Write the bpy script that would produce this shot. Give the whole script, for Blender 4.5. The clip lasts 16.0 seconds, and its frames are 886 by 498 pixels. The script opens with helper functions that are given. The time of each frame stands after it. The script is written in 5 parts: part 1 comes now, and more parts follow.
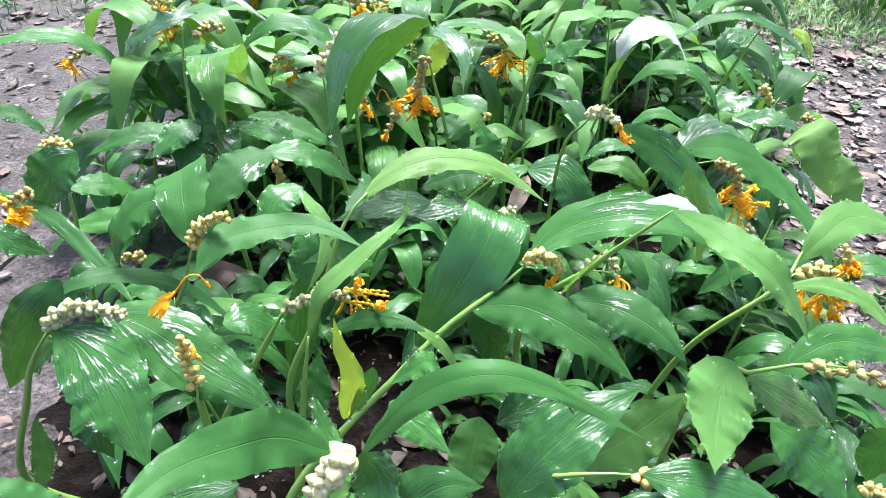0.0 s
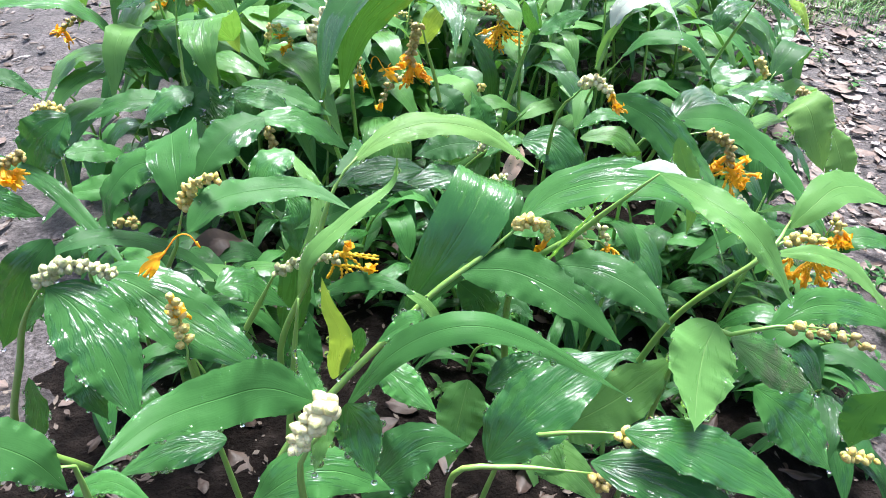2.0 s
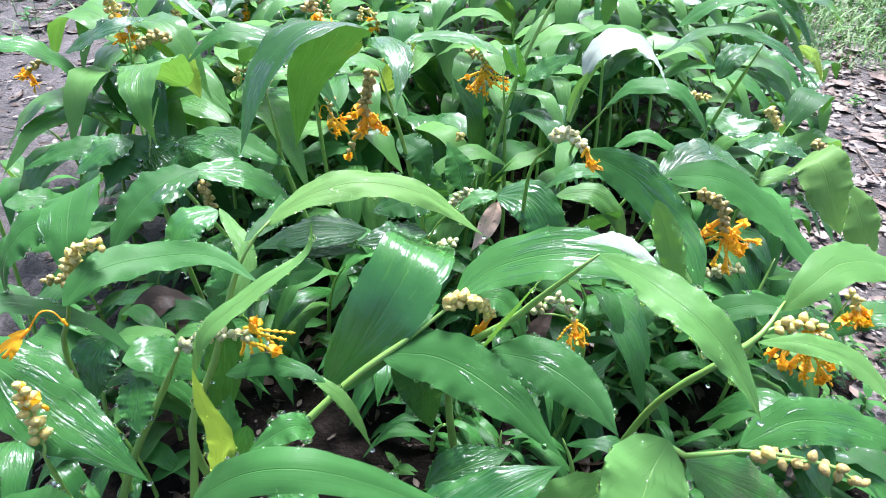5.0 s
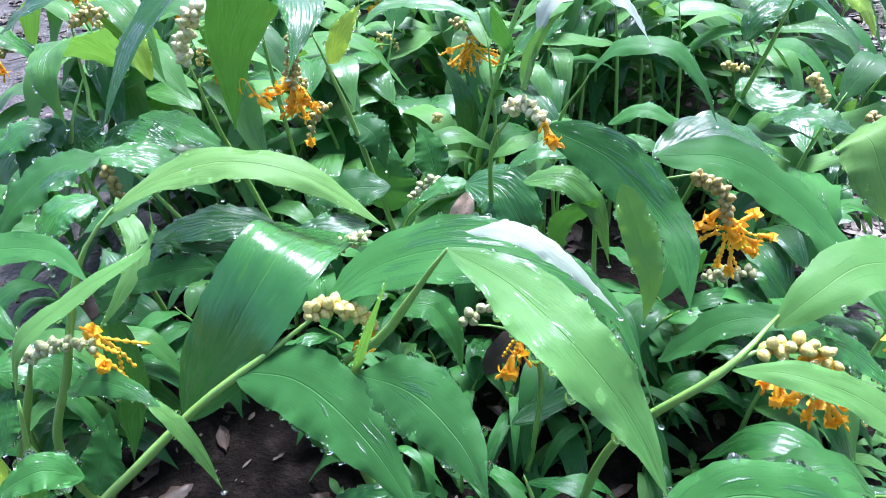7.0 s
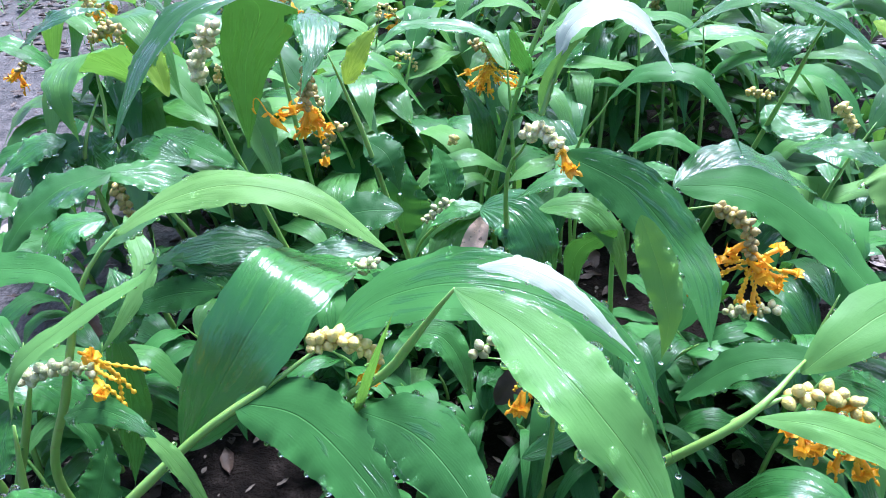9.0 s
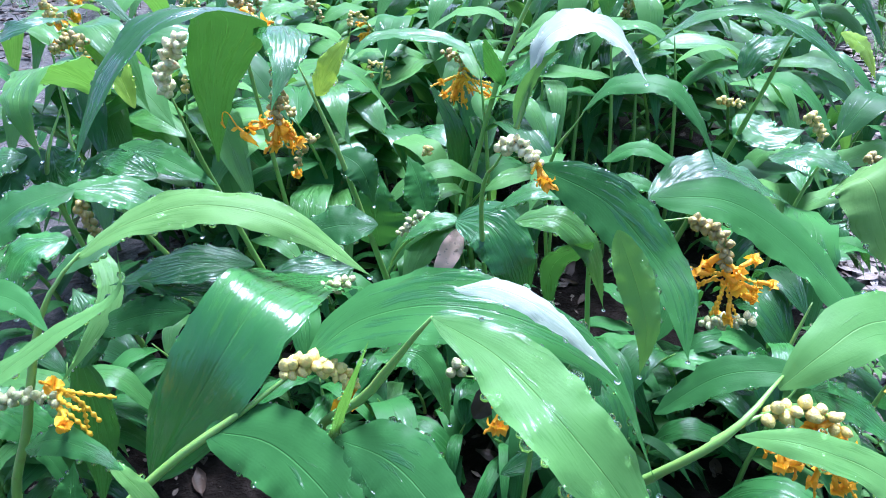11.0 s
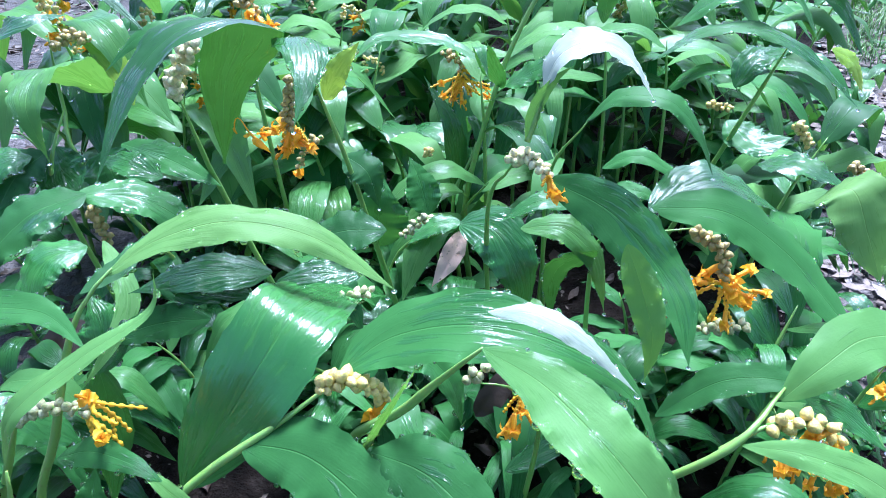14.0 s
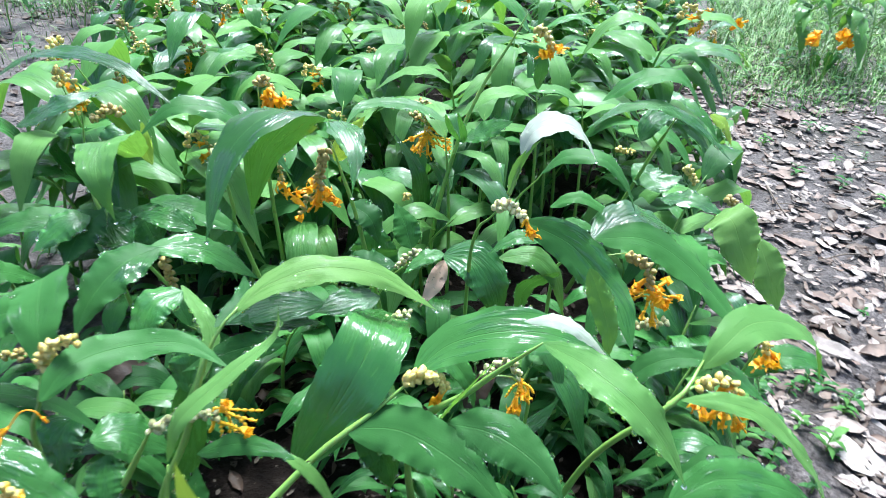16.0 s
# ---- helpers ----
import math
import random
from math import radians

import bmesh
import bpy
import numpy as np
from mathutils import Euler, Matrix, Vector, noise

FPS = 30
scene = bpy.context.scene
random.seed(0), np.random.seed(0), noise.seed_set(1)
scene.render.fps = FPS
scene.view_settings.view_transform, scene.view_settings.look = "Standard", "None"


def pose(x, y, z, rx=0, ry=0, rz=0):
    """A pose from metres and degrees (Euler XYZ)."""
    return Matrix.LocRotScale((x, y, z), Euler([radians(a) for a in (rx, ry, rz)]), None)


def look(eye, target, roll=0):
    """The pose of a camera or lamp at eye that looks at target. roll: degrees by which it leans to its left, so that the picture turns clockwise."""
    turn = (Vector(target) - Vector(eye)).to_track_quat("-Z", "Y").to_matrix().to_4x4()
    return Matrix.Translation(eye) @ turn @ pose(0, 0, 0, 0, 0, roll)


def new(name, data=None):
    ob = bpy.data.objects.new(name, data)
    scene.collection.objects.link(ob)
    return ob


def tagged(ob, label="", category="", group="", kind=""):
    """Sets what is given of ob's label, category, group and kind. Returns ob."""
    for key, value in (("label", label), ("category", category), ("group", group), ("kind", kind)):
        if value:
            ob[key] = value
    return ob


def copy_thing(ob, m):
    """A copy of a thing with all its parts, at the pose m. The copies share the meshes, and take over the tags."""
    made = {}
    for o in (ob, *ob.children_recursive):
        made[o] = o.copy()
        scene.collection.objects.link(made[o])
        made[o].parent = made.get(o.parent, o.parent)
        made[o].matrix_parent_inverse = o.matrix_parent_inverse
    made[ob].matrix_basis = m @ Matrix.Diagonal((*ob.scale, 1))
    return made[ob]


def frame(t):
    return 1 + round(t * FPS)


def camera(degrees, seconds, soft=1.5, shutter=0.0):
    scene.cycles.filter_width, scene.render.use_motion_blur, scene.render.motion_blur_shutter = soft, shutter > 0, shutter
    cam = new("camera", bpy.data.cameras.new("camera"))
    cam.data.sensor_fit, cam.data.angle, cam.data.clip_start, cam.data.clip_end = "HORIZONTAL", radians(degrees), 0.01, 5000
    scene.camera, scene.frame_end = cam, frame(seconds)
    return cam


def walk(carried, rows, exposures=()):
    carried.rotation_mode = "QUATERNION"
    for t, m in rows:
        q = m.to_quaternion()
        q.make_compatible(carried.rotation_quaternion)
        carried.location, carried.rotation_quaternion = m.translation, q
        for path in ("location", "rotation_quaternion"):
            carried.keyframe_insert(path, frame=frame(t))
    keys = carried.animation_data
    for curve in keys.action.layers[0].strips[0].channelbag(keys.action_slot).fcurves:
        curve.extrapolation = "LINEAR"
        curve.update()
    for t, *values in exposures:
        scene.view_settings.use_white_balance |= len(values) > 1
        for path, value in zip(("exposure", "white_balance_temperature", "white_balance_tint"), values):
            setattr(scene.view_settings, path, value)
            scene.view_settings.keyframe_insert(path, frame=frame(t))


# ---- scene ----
cam = camera(67.3, 16.0, soft=0.85, shutter=0.4)
PATH = [
    (0, (-0.008, 0.074, 0.74), (0.04, 1.698, -0.427), 1.9),
    (0.5, (-0.003, 0.072, 0.743), (0.063, 1.702, -0.415), 2.1),
    (1, (0.0, 0.066, 0.744), (0.061, 1.689, -0.423), 1.5),
    (1.5, (-0.001, 0.065, 0.733), (0.065, 1.655, -0.479), 1.9),
    (2, (0.002, 0.061, 0.73), (0.052, 1.651, -0.483), 2.4),
    (2.5, (0.013, 0.065, 0.733), (0.067, 1.667, -0.462), 1.6),
    (3, (0.026, 0.082, 0.729), (0.062, 1.683, -0.469), 1.2),
    (3.5, (0.026, 0.107, 0.72), (0.159, 1.702, -0.48), 3.8),
    (3.7, (0.013, 0.108, 0.721), (0.161, 1.713, -0.463), 4.0),
    (5.8, (0.202, 0.219, 0.671), (-0.095, 1.851, -0.447), -1.8),
    (6, (0.224, 0.237, 0.65), (-0.11, 1.851, -0.483), -2.5),
    (6.5, (0.236, 0.254, 0.636), (-0.086, 1.869, -0.498), -3.6),
    (7, (0.239, 0.266, 0.636), (-0.089, 1.889, -0.485), -3.6),
    (7.5, (0.239, 0.269, 0.647), (-0.103, 1.912, -0.441), -3.7),
    (8, (0.238, 0.282, 0.641), (-0.103, 1.917, -0.459), -3.5),
    (8.5, (0.232, 0.286, 0.639), (-0.184, 1.92, -0.437), -4.6),
    (9, (0.24, 0.286, 0.636), (-0.141, 1.925, -0.445), -3.1),
    (9.5, (0.24, 0.282, 0.64), (-0.115, 1.918, -0.454), -1.9),
    (9.7, (0.24, 0.283, 0.639), (-0.116, 1.924, -0.447), -2.1),
    (11.8, (0.227, 0.343, 0.641), (-0.029, 2.008, -0.438), -1.2),
    (12, (0.219, 0.366, 0.633), (-0.036, 2.022, -0.459), -0.5),
    (12.5, (0.211, 0.372, 0.631), (-0.034, 2.032, -0.457), -0.7),
    (13, (0.204, 0.37, 0.632), (-0.006, 2.017, -0.483), 0.3),
    (13.5, (0.208, 0.31, 0.666), (-0.037, 1.957, -0.443), -0.6),
    (14, (0.201, 0.293, 0.672), (-0.014, 1.93, -0.456), -0.3),
    (14.5, (0.189, 0.262, 0.671), (-0.035, 1.968, -0.35), -0.6),
    (15, (0.172, 0.248, 0.674), (-0.04, 1.962, -0.335), 0.9),
    (15.5, (0.131, 0.226, 0.714), (0.131, 1.932, -0.33), 3.7),
    (16, (0.083, 0.141, 0.787), (0.196, 1.82, -0.292), 3.3),
]
LIGHT = [(0, 2.42, 5960.0, 10.0), (3.7, 2.42, 5960.0, 10.0), (6, 2.40, 5460.0, 13.0), (9.7, 2.36, 5110.0, 14.0), (12, 2.35, 4860.0, 13.0), (13.5, 2.35, 4860.0, 13.0), (15.2, 2.36, 5110.0, 9.0), (16, 2.31, 5610.0, 2.0)]
walk(cam, [(t, look(eye, target, roll)) for t, eye, target, roll in PATH], LIGHT)

# world, sun and exposure
SUN_EL, SUN_ROT = radians(62), radians(6)
world = bpy.data.worlds.new("sky")
scene.world = world
world.use_nodes = True
wn = world.node_tree.nodes
sky = wn.new("ShaderNodeTexSky")
sky.sky_type, sky.sun_disc = "NISHITA", False
sky.sun_elevation, sky.sun_rotation = SUN_EL, SUN_ROT
sky.air_density, sky.dust_density, sky.ozone_density = 1.0, 4.5, 1.0
wn["Background"].inputs["Strength"].default_value = 0.060
world.node_tree.links.new(sky.outputs["Color"], wn["Background"].inputs["Color"])
sun_data = bpy.data.lights.new("sun", "SUN")
sun_data.energy, sun_data.angle, sun_data.color = 2.25, radians(22), (1.0, 0.98, 0.95)
sun = new("sun", sun_data)
sun.matrix_world = look((0, 0, 0), (-math.sin(SUN_ROT) * math.cos(SUN_EL), -math.cos(SUN_ROT) * math.cos(SUN_EL), -math.sin(SUN_EL)))


# ---- materials ----
class Nodes:
    """A small wrapper that builds a node tree in one line per node."""

    def __init__(self, name):
        self.mat = bpy.data.materials.new(name)
        self.mat.use_nodes = True
        self.tree = self.mat.node_tree
        self.bsdf = self.tree.nodes["Principled BSDF"]
        self.out = self.tree.nodes["Material Output"]

    def add(self, kind, **fields):
        n = self.tree.nodes.new("ShaderNode" + kind)
        for k, v in fields.items():
            setattr(n, k, v)
        return n

    def link(self, a, b):
        self.tree.links.new(a, b)
        return b

    def val(self, socket, v):
        if isinstance(v, (int, float, tuple)):
            socket.default_value = v
        else:
            self.link(v, socket)

    def math(self, op, a, b=0.0, c=0.0):
        n = self.add("Math", operation=op)
        for s, v in zip(n.inputs, (a, b, c)):
            self.val(s, v)
        return n.outputs[0]

    def noise(self, scale, detail=4.0, vector=None, rough=0.55):
        n = self.add("TexNoise")
        n.inputs["Scale"].default_value, n.inputs["Detail"].default_value = scale, detail
        n.inputs["Roughness"].default_value = rough
        if vector is not None:
            self.link(vector, n.inputs["Vector"])
        return n.outputs["Fac"]

    def ramp(self, fac, *stops):
        n = self.add("ValToRGB")
        self.link(fac, n.inputs["Fac"])
        e = n.color_ramp.elements
        while len(e) < len(stops):
            e.new(0.5)
        for el, (p, c) in zip(e, stops):
            el.position, el.color = p, (*c, 1.0)
        return n.outputs["Color"]

    def mix(self, fac, a, b, how="MIX"):
        n = self.add("MixRGB", blend_type=how)
        for s, v in zip(n.inputs, (fac, a, b)):
            self.val(s, (*v, 1.0) if isinstance(v, tuple) else v)
        return n.outputs["Color"]

    def bump(self, height, strength, distance, normal=None):
        n = self.add("Bump")
        n.inputs["Strength"].default_value, n.inputs["Distance"].default_value = strength, distance
        self.link(height, n.inputs["Height"])
        if normal is not None:
            self.link(normal, n.inputs["Normal"])
        return n.outputs["Normal"]

    def set(self, **v):
        for k, x in v.items():
            self.val(self.bsdf.inputs[k.replace("_", " ")], (*x, 1.0) if isinstance(x, tuple) and len(x) == 3 else x)
        return self


def leaf_material(name, dark, light, glow, clear, stripes=0.25, through_light=0.27):
    """Wet leaf: parallel side veins that run to the tip, a pale midrib, a film of water and light that shines through."""
    n = Nodes(name)
    uv = n.add("UVMap").outputs["UV"]
    sep = n.add("SeparateXYZ")
    n.link(uv, sep.inputs[0])
    # whole numbers added to the coordinates tell how much rain lies on the leaf and how light it is; 0: by chance
    soak, shade = n.math("FLOOR", sep.outputs["X"]), n.math("FLOOR", sep.outputs["Y"])
    along = n.math("FRACT", sep.outputs["X"])
    across = n.math("ABSOLUTE", n.math("MULTIPLY_ADD", n.math("FRACT", sep.outputs["Y"]), 2.0, -1.0))
    rnd = n.math("FRACT", n.math("ADD", n.add("ObjectInfo").outputs["Random"], n.add("NewGeometry").outputs["Random Per Island"]))
    pos = n.add("TexCoord").outputs["Object"]
    patch = n.noise(38.0, 5.0, pos)
    speck = n.noise(420.0, 3.0, pos)
    # side veins bend forward from the midrib
    phase = n.math("SUBTRACT", n.math("POWER", across, 0.8), n.math("MULTIPLY", along, 0.9))
    wob = n.math("MULTIPLY_ADD", patch, 0.16, phase)
    vein = n.math("SINE", n.math("MULTIPLY", wob, 74.0))
    fine = n.math("SINE", n.math("MULTIPLY", wob, 260.0))
    cm = n.add("CombineXYZ")
    n.link(n.math("MULTIPLY", wob, 14.0), cm.inputs[0])
    n.link(n.math("MULTIPLY", along, 2.2), cm.inputs[1])
    n.link(n.math("MULTIPLY", rnd, 40.0), cm.inputs[2])
    streak = n.noise(1.0, 4.0, cm.outputs[0], 0.6)
    cn = n.add("CombineXYZ")
    n.link(n.math("MULTIPLY", wob, 24.0), cn.inputs[0])
    n.link(n.math("MULTIPLY", along, 4.0), cn.inputs[1])
    n.link(n.math("MULTIPLY", rnd, 70.0), cn.inputs[2])
    crisp = n.noise(1.0, 5.0, cn.outputs[0], 0.65)
    cb = n.add("CombineXYZ")
    n.link(n.math("MULTIPLY", wob, 6.0), cb.inputs[0])
    n.link(n.math("MULTIPLY", along, 5.0), cb.inputs[1])
    n.link(n.math("MULTIPLY", rnd, 90.0), cb.inputs[2])
    broad = n.noise(1.0, 2.0, cb.outputs[0], 0.5)
    rib = n.math("SUBTRACT", 1.0, n.math("SMOOTH_MIN", n.math("MULTIPLY", across, 34.0), 1.0, 0.4))
    set_tone = n.math("MINIMUM", shade, 1.0)
    age = n.math("ADD", n.math("MULTIPLY", set_tone, n.math("MULTIPLY_ADD", shade, 0.25, -0.2)), n.math("MULTIPLY", n.math("SUBTRACT", 1.0, set_tone), rnd))
    tone = n.math("MULTIPLY_ADD", age, 0.7, n.math("MULTIPLY_ADD", patch, 0.45, -0.08))
    col = n.mix(tone, dark, light)
    col = n.mix(n.math("MULTIPLY_ADD", vein, 0.03, 0.03), col, light)
    col = n.mix(n.math("MULTIPLY", rib, 0.30), col, (light[0] * 1.8, light[1] * 1.35, light[2] * 1.5))
    stripe = n.ramp(n.math("MULTIPLY_ADD", streak, 0.75, n.math("MULTIPLY", patch, 0.25)), (0.46, (0, 0, 0)), (0.54, (1, 1, 1)))
    col = n.mix(n.math("MULTIPLY", stripe, stripes * 0.3), col, dark)
    blem = n.ramp(n.noise(24.0, 6.0, pos, 0.7), (0.66, (0, 0, 0)), (0.74, (1, 1, 1)))
    col = n.mix(n.math("MULTIPLY", blem, 0.10), col, (0.16, 0.15, 0.04))
    # rain lies in patches with sharp rims that follow the veins; where it lies the leaf is deeper green and mirrors the sky
    pool = n.math("MULTIPLY_ADD", broad, 0.44, n.math("MULTIPLY_ADD", crisp, 0.16, n.math("MULTIPLY", n.noise(21.0, 3.0, pos, 0.5), 0.40)))
    set_soak = n.math("MINIMUM", soak, 1.0)
    rain = n.math("ADD", n.math("MULTIPLY", set_soak, n.math("MULTIPLY_ADD", soak, 0.5, -0.5)), n.math("MULTIPLY", n.math("SUBTRACT", 1.0, set_soak), n.math("FRACT", n.math("MULTIPLY", rnd, 7.31))))
    pool = n.math("MULTIPLY_ADD", rain, 0.15, n.math("SUBTRACT", pool, 0.07))
    wet = n.ramp(pool, (0.508, (0.0, 0.0, 0.0)), (0.526, (1, 1, 1)))
    bloom = n.mix(0.035, col, (0.36, 0.52, 0.30))
    col = n.mix(wet, bloom, n.mix(1.0, col, (0.82, 0.88, 0.80), "MULTIPLY"))
    height = n.math("ADD", n.math("MULTIPLY", n.math("MULTIPLY", vein, streak), 0.022), n.math("ADD", n.math("MULTIPLY", fine, 0.005), n.math("MULTIPLY_ADD", streak, 0.20, n.math("MULTIPLY", patch, 1.6))))
    height = n.math("SUBTRACT", height, n.math("MULTIPLY", rib, 0.9))
    nor = n.bump(height, 0.5, 0.0007)
    nor = n.bump(speck, 0.2, 0.0002, nor)
    n.set(Base_Color=col, Roughness=n.math("MULTIPLY_ADD", wet, -0.16, 0.48), Normal=nor, IOR=1.45, Specular_IOR_Level=0.12)
    n.set(Coat_Weight=n.math("MULTIPLY", wet, clear), Coat_Roughness=0.045, Coat_IOR=1.65)
    film = n.math("MULTIPLY_ADD", crisp, 0.16, n.math("MULTIPLY_ADD", broad, 1.5, n.math("MULTIPLY", wet, 0.5)))
    n.link(n.bump(n.math("MULTIPLY_ADD", patch, 0.7, film), 1.0, 0.0024), n.bsdf.inputs["Coat Normal"])
    tr = n.add("BsdfTranslucent")
    n.link(n.mix(0.5, col, glow), tr.inputs["Color"])
    n.link(nor, tr.inputs["Normal"])
    mx = n.add("MixShader")
    mx.inputs[0].default_value = through_light
    n.link(n.bsdf.outputs[0], mx.inputs[1])
    n.link(tr.outputs[0], mx.inputs[2])
    n.link(mx.outputs[0], n.out.inputs["Surface"])
    return n.mat


LEAF = [
    leaf_material("wet_leaf", (0.008, 0.048, 0.011), (0.058, 0.197, 0.038), (0.16, 0.42, 0.03), 1.0, 0.15, 0.17),
    leaf_material("fresh_leaf", (0.046, 0.150, 0.032), (0.145, 0.300, 0.076), (0.30, 0.60, 0.04), 0.7),
    leaf_material("yellowing_leaf", (0.200, 0.330, 0.030), (0.330, 0.470, 0.060), (0.55, 0.70, 0.05), 0.4),
    leaf_material("pale_leaf", (0.075, 0.195, 0.035), (0.185, 0.315, 0.090), (0.30, 0.60, 0.07), 0.4, 0.45),
    # silvery white base colour stands in for sky glare on wet green leaves
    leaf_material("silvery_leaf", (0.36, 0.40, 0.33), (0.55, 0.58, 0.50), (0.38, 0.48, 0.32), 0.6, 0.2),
]


def stalk_material():
    n = Nodes("green_stalk")
    pos = n.add("TexCoord").outputs["Object"]
    mp = n.add("Mapping")
    mp.inputs["Scale"].default_value = (260, 260, 14)
    n.link(pos, mp.inputs["Vector"])
    streak = n.noise(1.0, 3.0, mp.outputs["Vector"])
    patch = n.noise(22.0, 4.0, pos)
    col = n.mix(patch, (0.13, 0.29, 0.04), (0.30, 0.49, 0.09))
    col = n.mix(n.math("MULTIPLY", streak, 0.4), col, (0.27, 0.40, 0.13))
    col = n.mix(n.ramp(n.noise(60.0, 5.0, pos), (0.62, (0, 0, 0)), (0.72, (0.5, 0.5, 0.5))), col, (0.20, 0.14, 0.06))
    n.set(Base_Color=col, Roughness=0.38, Normal=n.bump(streak, 0.4, 0.0004), Coat_Weight=0.3, Coat_Roughness=0.15)
    n.set(Subsurface_Weight=0.1, Subsurface_Scale=0.003)
    return n.mat


STALK = stalk_material()


def bulbil_material(name, pale, deep, green):
    n = Nodes(name)
    pos = n.add("TexCoord").outputs["Object"]
    rnd = n.add("ObjectInfo").outputs["Random"]
    sep = n.add("SeparateXYZ")
    n.link(pos, sep.inputs[0])
    grain = n.noise(3.0, 4.0, pos)
    col = n.mix(n.math("MULTIPLY_ADD", grain, 0.7, n.math("MULTIPLY", rnd, 0.45)), pale, deep)
    tip = n.math("MULTIPLY", n.math("GREATER_THAN", sep.outputs["Z"], 0.78), 0.6)
    col = n.mix(tip, col, green)
    n.set(Base_Color=col, Roughness=0.36, Normal=n.bump(n.noise(9.0, 4.0, pos), 0.35, 0.05))
    n.set(Subsurface_Weight=0.3, Subsurface_Scale=0.004, Coat_Weight=0.5, Coat_Roughness=0.10)
    n.bsdf.inputs["Subsurface Radius"].default_value = (1.0, 0.85, 0.5)
    return n.mat


BULB = {
    "white": bulbil_material("white_bulbil", (0.90, 0.83, 0.50), (0.82, 0.72, 0.34), (0.52, 0.55, 0.20)),
    "cream": bulbil_material("cream_bulbil", (0.82, 0.68, 0.24), (0.66, 0.49, 0.10), (0.44, 0.42, 0.12)),
    "tan": bulbil_material("tan_bulbil", (0.58, 0.45, 0.15), (0.38, 0.27, 0.07), (0.32, 0.26, 0.07)),
    "pale": bulbil_material("greenish_bulbil", (0.70, 0.68, 0.40), (0.46, 0.44, 0.20), (0.30, 0.36, 0.11)),
}


def petal_material():
    n = Nodes("orange_petal")
    pos = n.add("TexCoord").outputs["Object"]
    rnd = n.add("ObjectInfo").outputs["Random"]
    col = n.mix(n.math("MULTIPLY_ADD", n.noise(4.0, 4.0, pos), 0.8, n.math("MULTIPLY", rnd, 0.3)), (0.95, 0.42, 0.003), (0.98, 0.58, 0.010))
    n.set(Base_Color=col, Roughness=0.42, Normal=n.bump(n.noise(14.0, 3.0, pos), 0.3, 0.03), Coat_Weight=0.2, Coat_Roughness=0.2)
    tr = n.add("BsdfTranslucent")
    n.link(col, tr.inputs["Color"])
    mx = n.add("MixShader")
    mx.inputs[0].default_value = 0.3
    n.link(n.bsdf.outputs[0], mx.inputs[1])
    n.link(tr.outputs[0], mx.inputs[2])
    n.link(mx.outputs[0], n.out.inputs["Surface"])
    return n.mat


PETAL = petal_material()


def withered_material():
    n = Nodes("withered_flower")
    pos = n.add("TexCoord").outputs["Object"]
    col = n.mix(n.noise(160.0, 4.0, pos), (0.78, 0.38, 0.004), (0.95, 0.58, 0.012))
    n.set(Base_Color=col, Roughness=0.5, Normal=n.bump(n.noise(500.0, 3.0, pos), 0.5, 0.0006))
    return n.mat


WITHERED = withered_material()


def dry_material():
    n = Nodes("dry_leaf")
    pos = n.add("TexCoord").outputs["Object"]
    isl = n.add("NewGeometry").outputs["Random Per Island"]
    col = n.ramp(isl, (0.0, (0.10, 0.062, 0.046)), (0.2, (0.22, 0.155, 0.125)), (0.4, (0.33, 0.265, 0.235)), (0.6, (0.27, 0.225, 0.21)), (0.75, (0.38, 0.325, 0.30)), (0.88, (0.17, 0.105, 0.075)), (1.0, (0.46, 0.42, 0.40)))
    blot = n.noise(60.0, 6.0, pos, 0.7)
    col = n.mix(n.ramp(blot, (0.42, (0, 0, 0)), (0.62, (0.6, 0.6, 0.6))), col, (0.07, 0.054, 0.046))
    fib = n.noise(500.0, 3.0, pos)
    n.set(Base_Color=n.mix(n.math("MULTIPLY", fib, 0.2), col, (0.35, 0.31, 0.30)), Roughness=n.math("MULTIPLY_ADD", blot, -0.3, 0.85), Specular_IOR_Level=0.25)
    n.set(Normal=n.bump(n.math("ADD", blot, n.math("MULTIPLY", fib, 0.3)), 0.6, 0.0015))
    return n.mat


DRY = dry_material()


def pink_dry_material():
    n = Nodes("faded_dry_leaf")
    pos = n.add("TexCoord").outputs["Object"]
    col = n.mix(n.noise(70.0, 5.0, pos), (0.78, 0.47, 0.36), (0.90, 0.64, 0.53))
    col = n.mix(n.ramp(n.noise(180.0, 5.0, pos), (0.60, (0, 0, 0)), (0.68, (0.7, 0.7, 0.7))), col, (0.17, 0.10, 0.07))
    n.set(Base_Color=col, Roughness=0.6, Normal=n.bump(n.noise(220.0, 4.0, pos), 0.5, 0.001))
    return n.mat


FADED = pink_dry_material()


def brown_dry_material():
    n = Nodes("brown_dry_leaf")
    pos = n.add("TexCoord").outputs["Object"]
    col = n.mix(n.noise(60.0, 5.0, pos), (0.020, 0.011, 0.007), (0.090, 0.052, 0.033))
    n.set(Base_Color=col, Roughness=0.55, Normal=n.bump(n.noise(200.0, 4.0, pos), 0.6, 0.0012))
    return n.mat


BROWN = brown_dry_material()


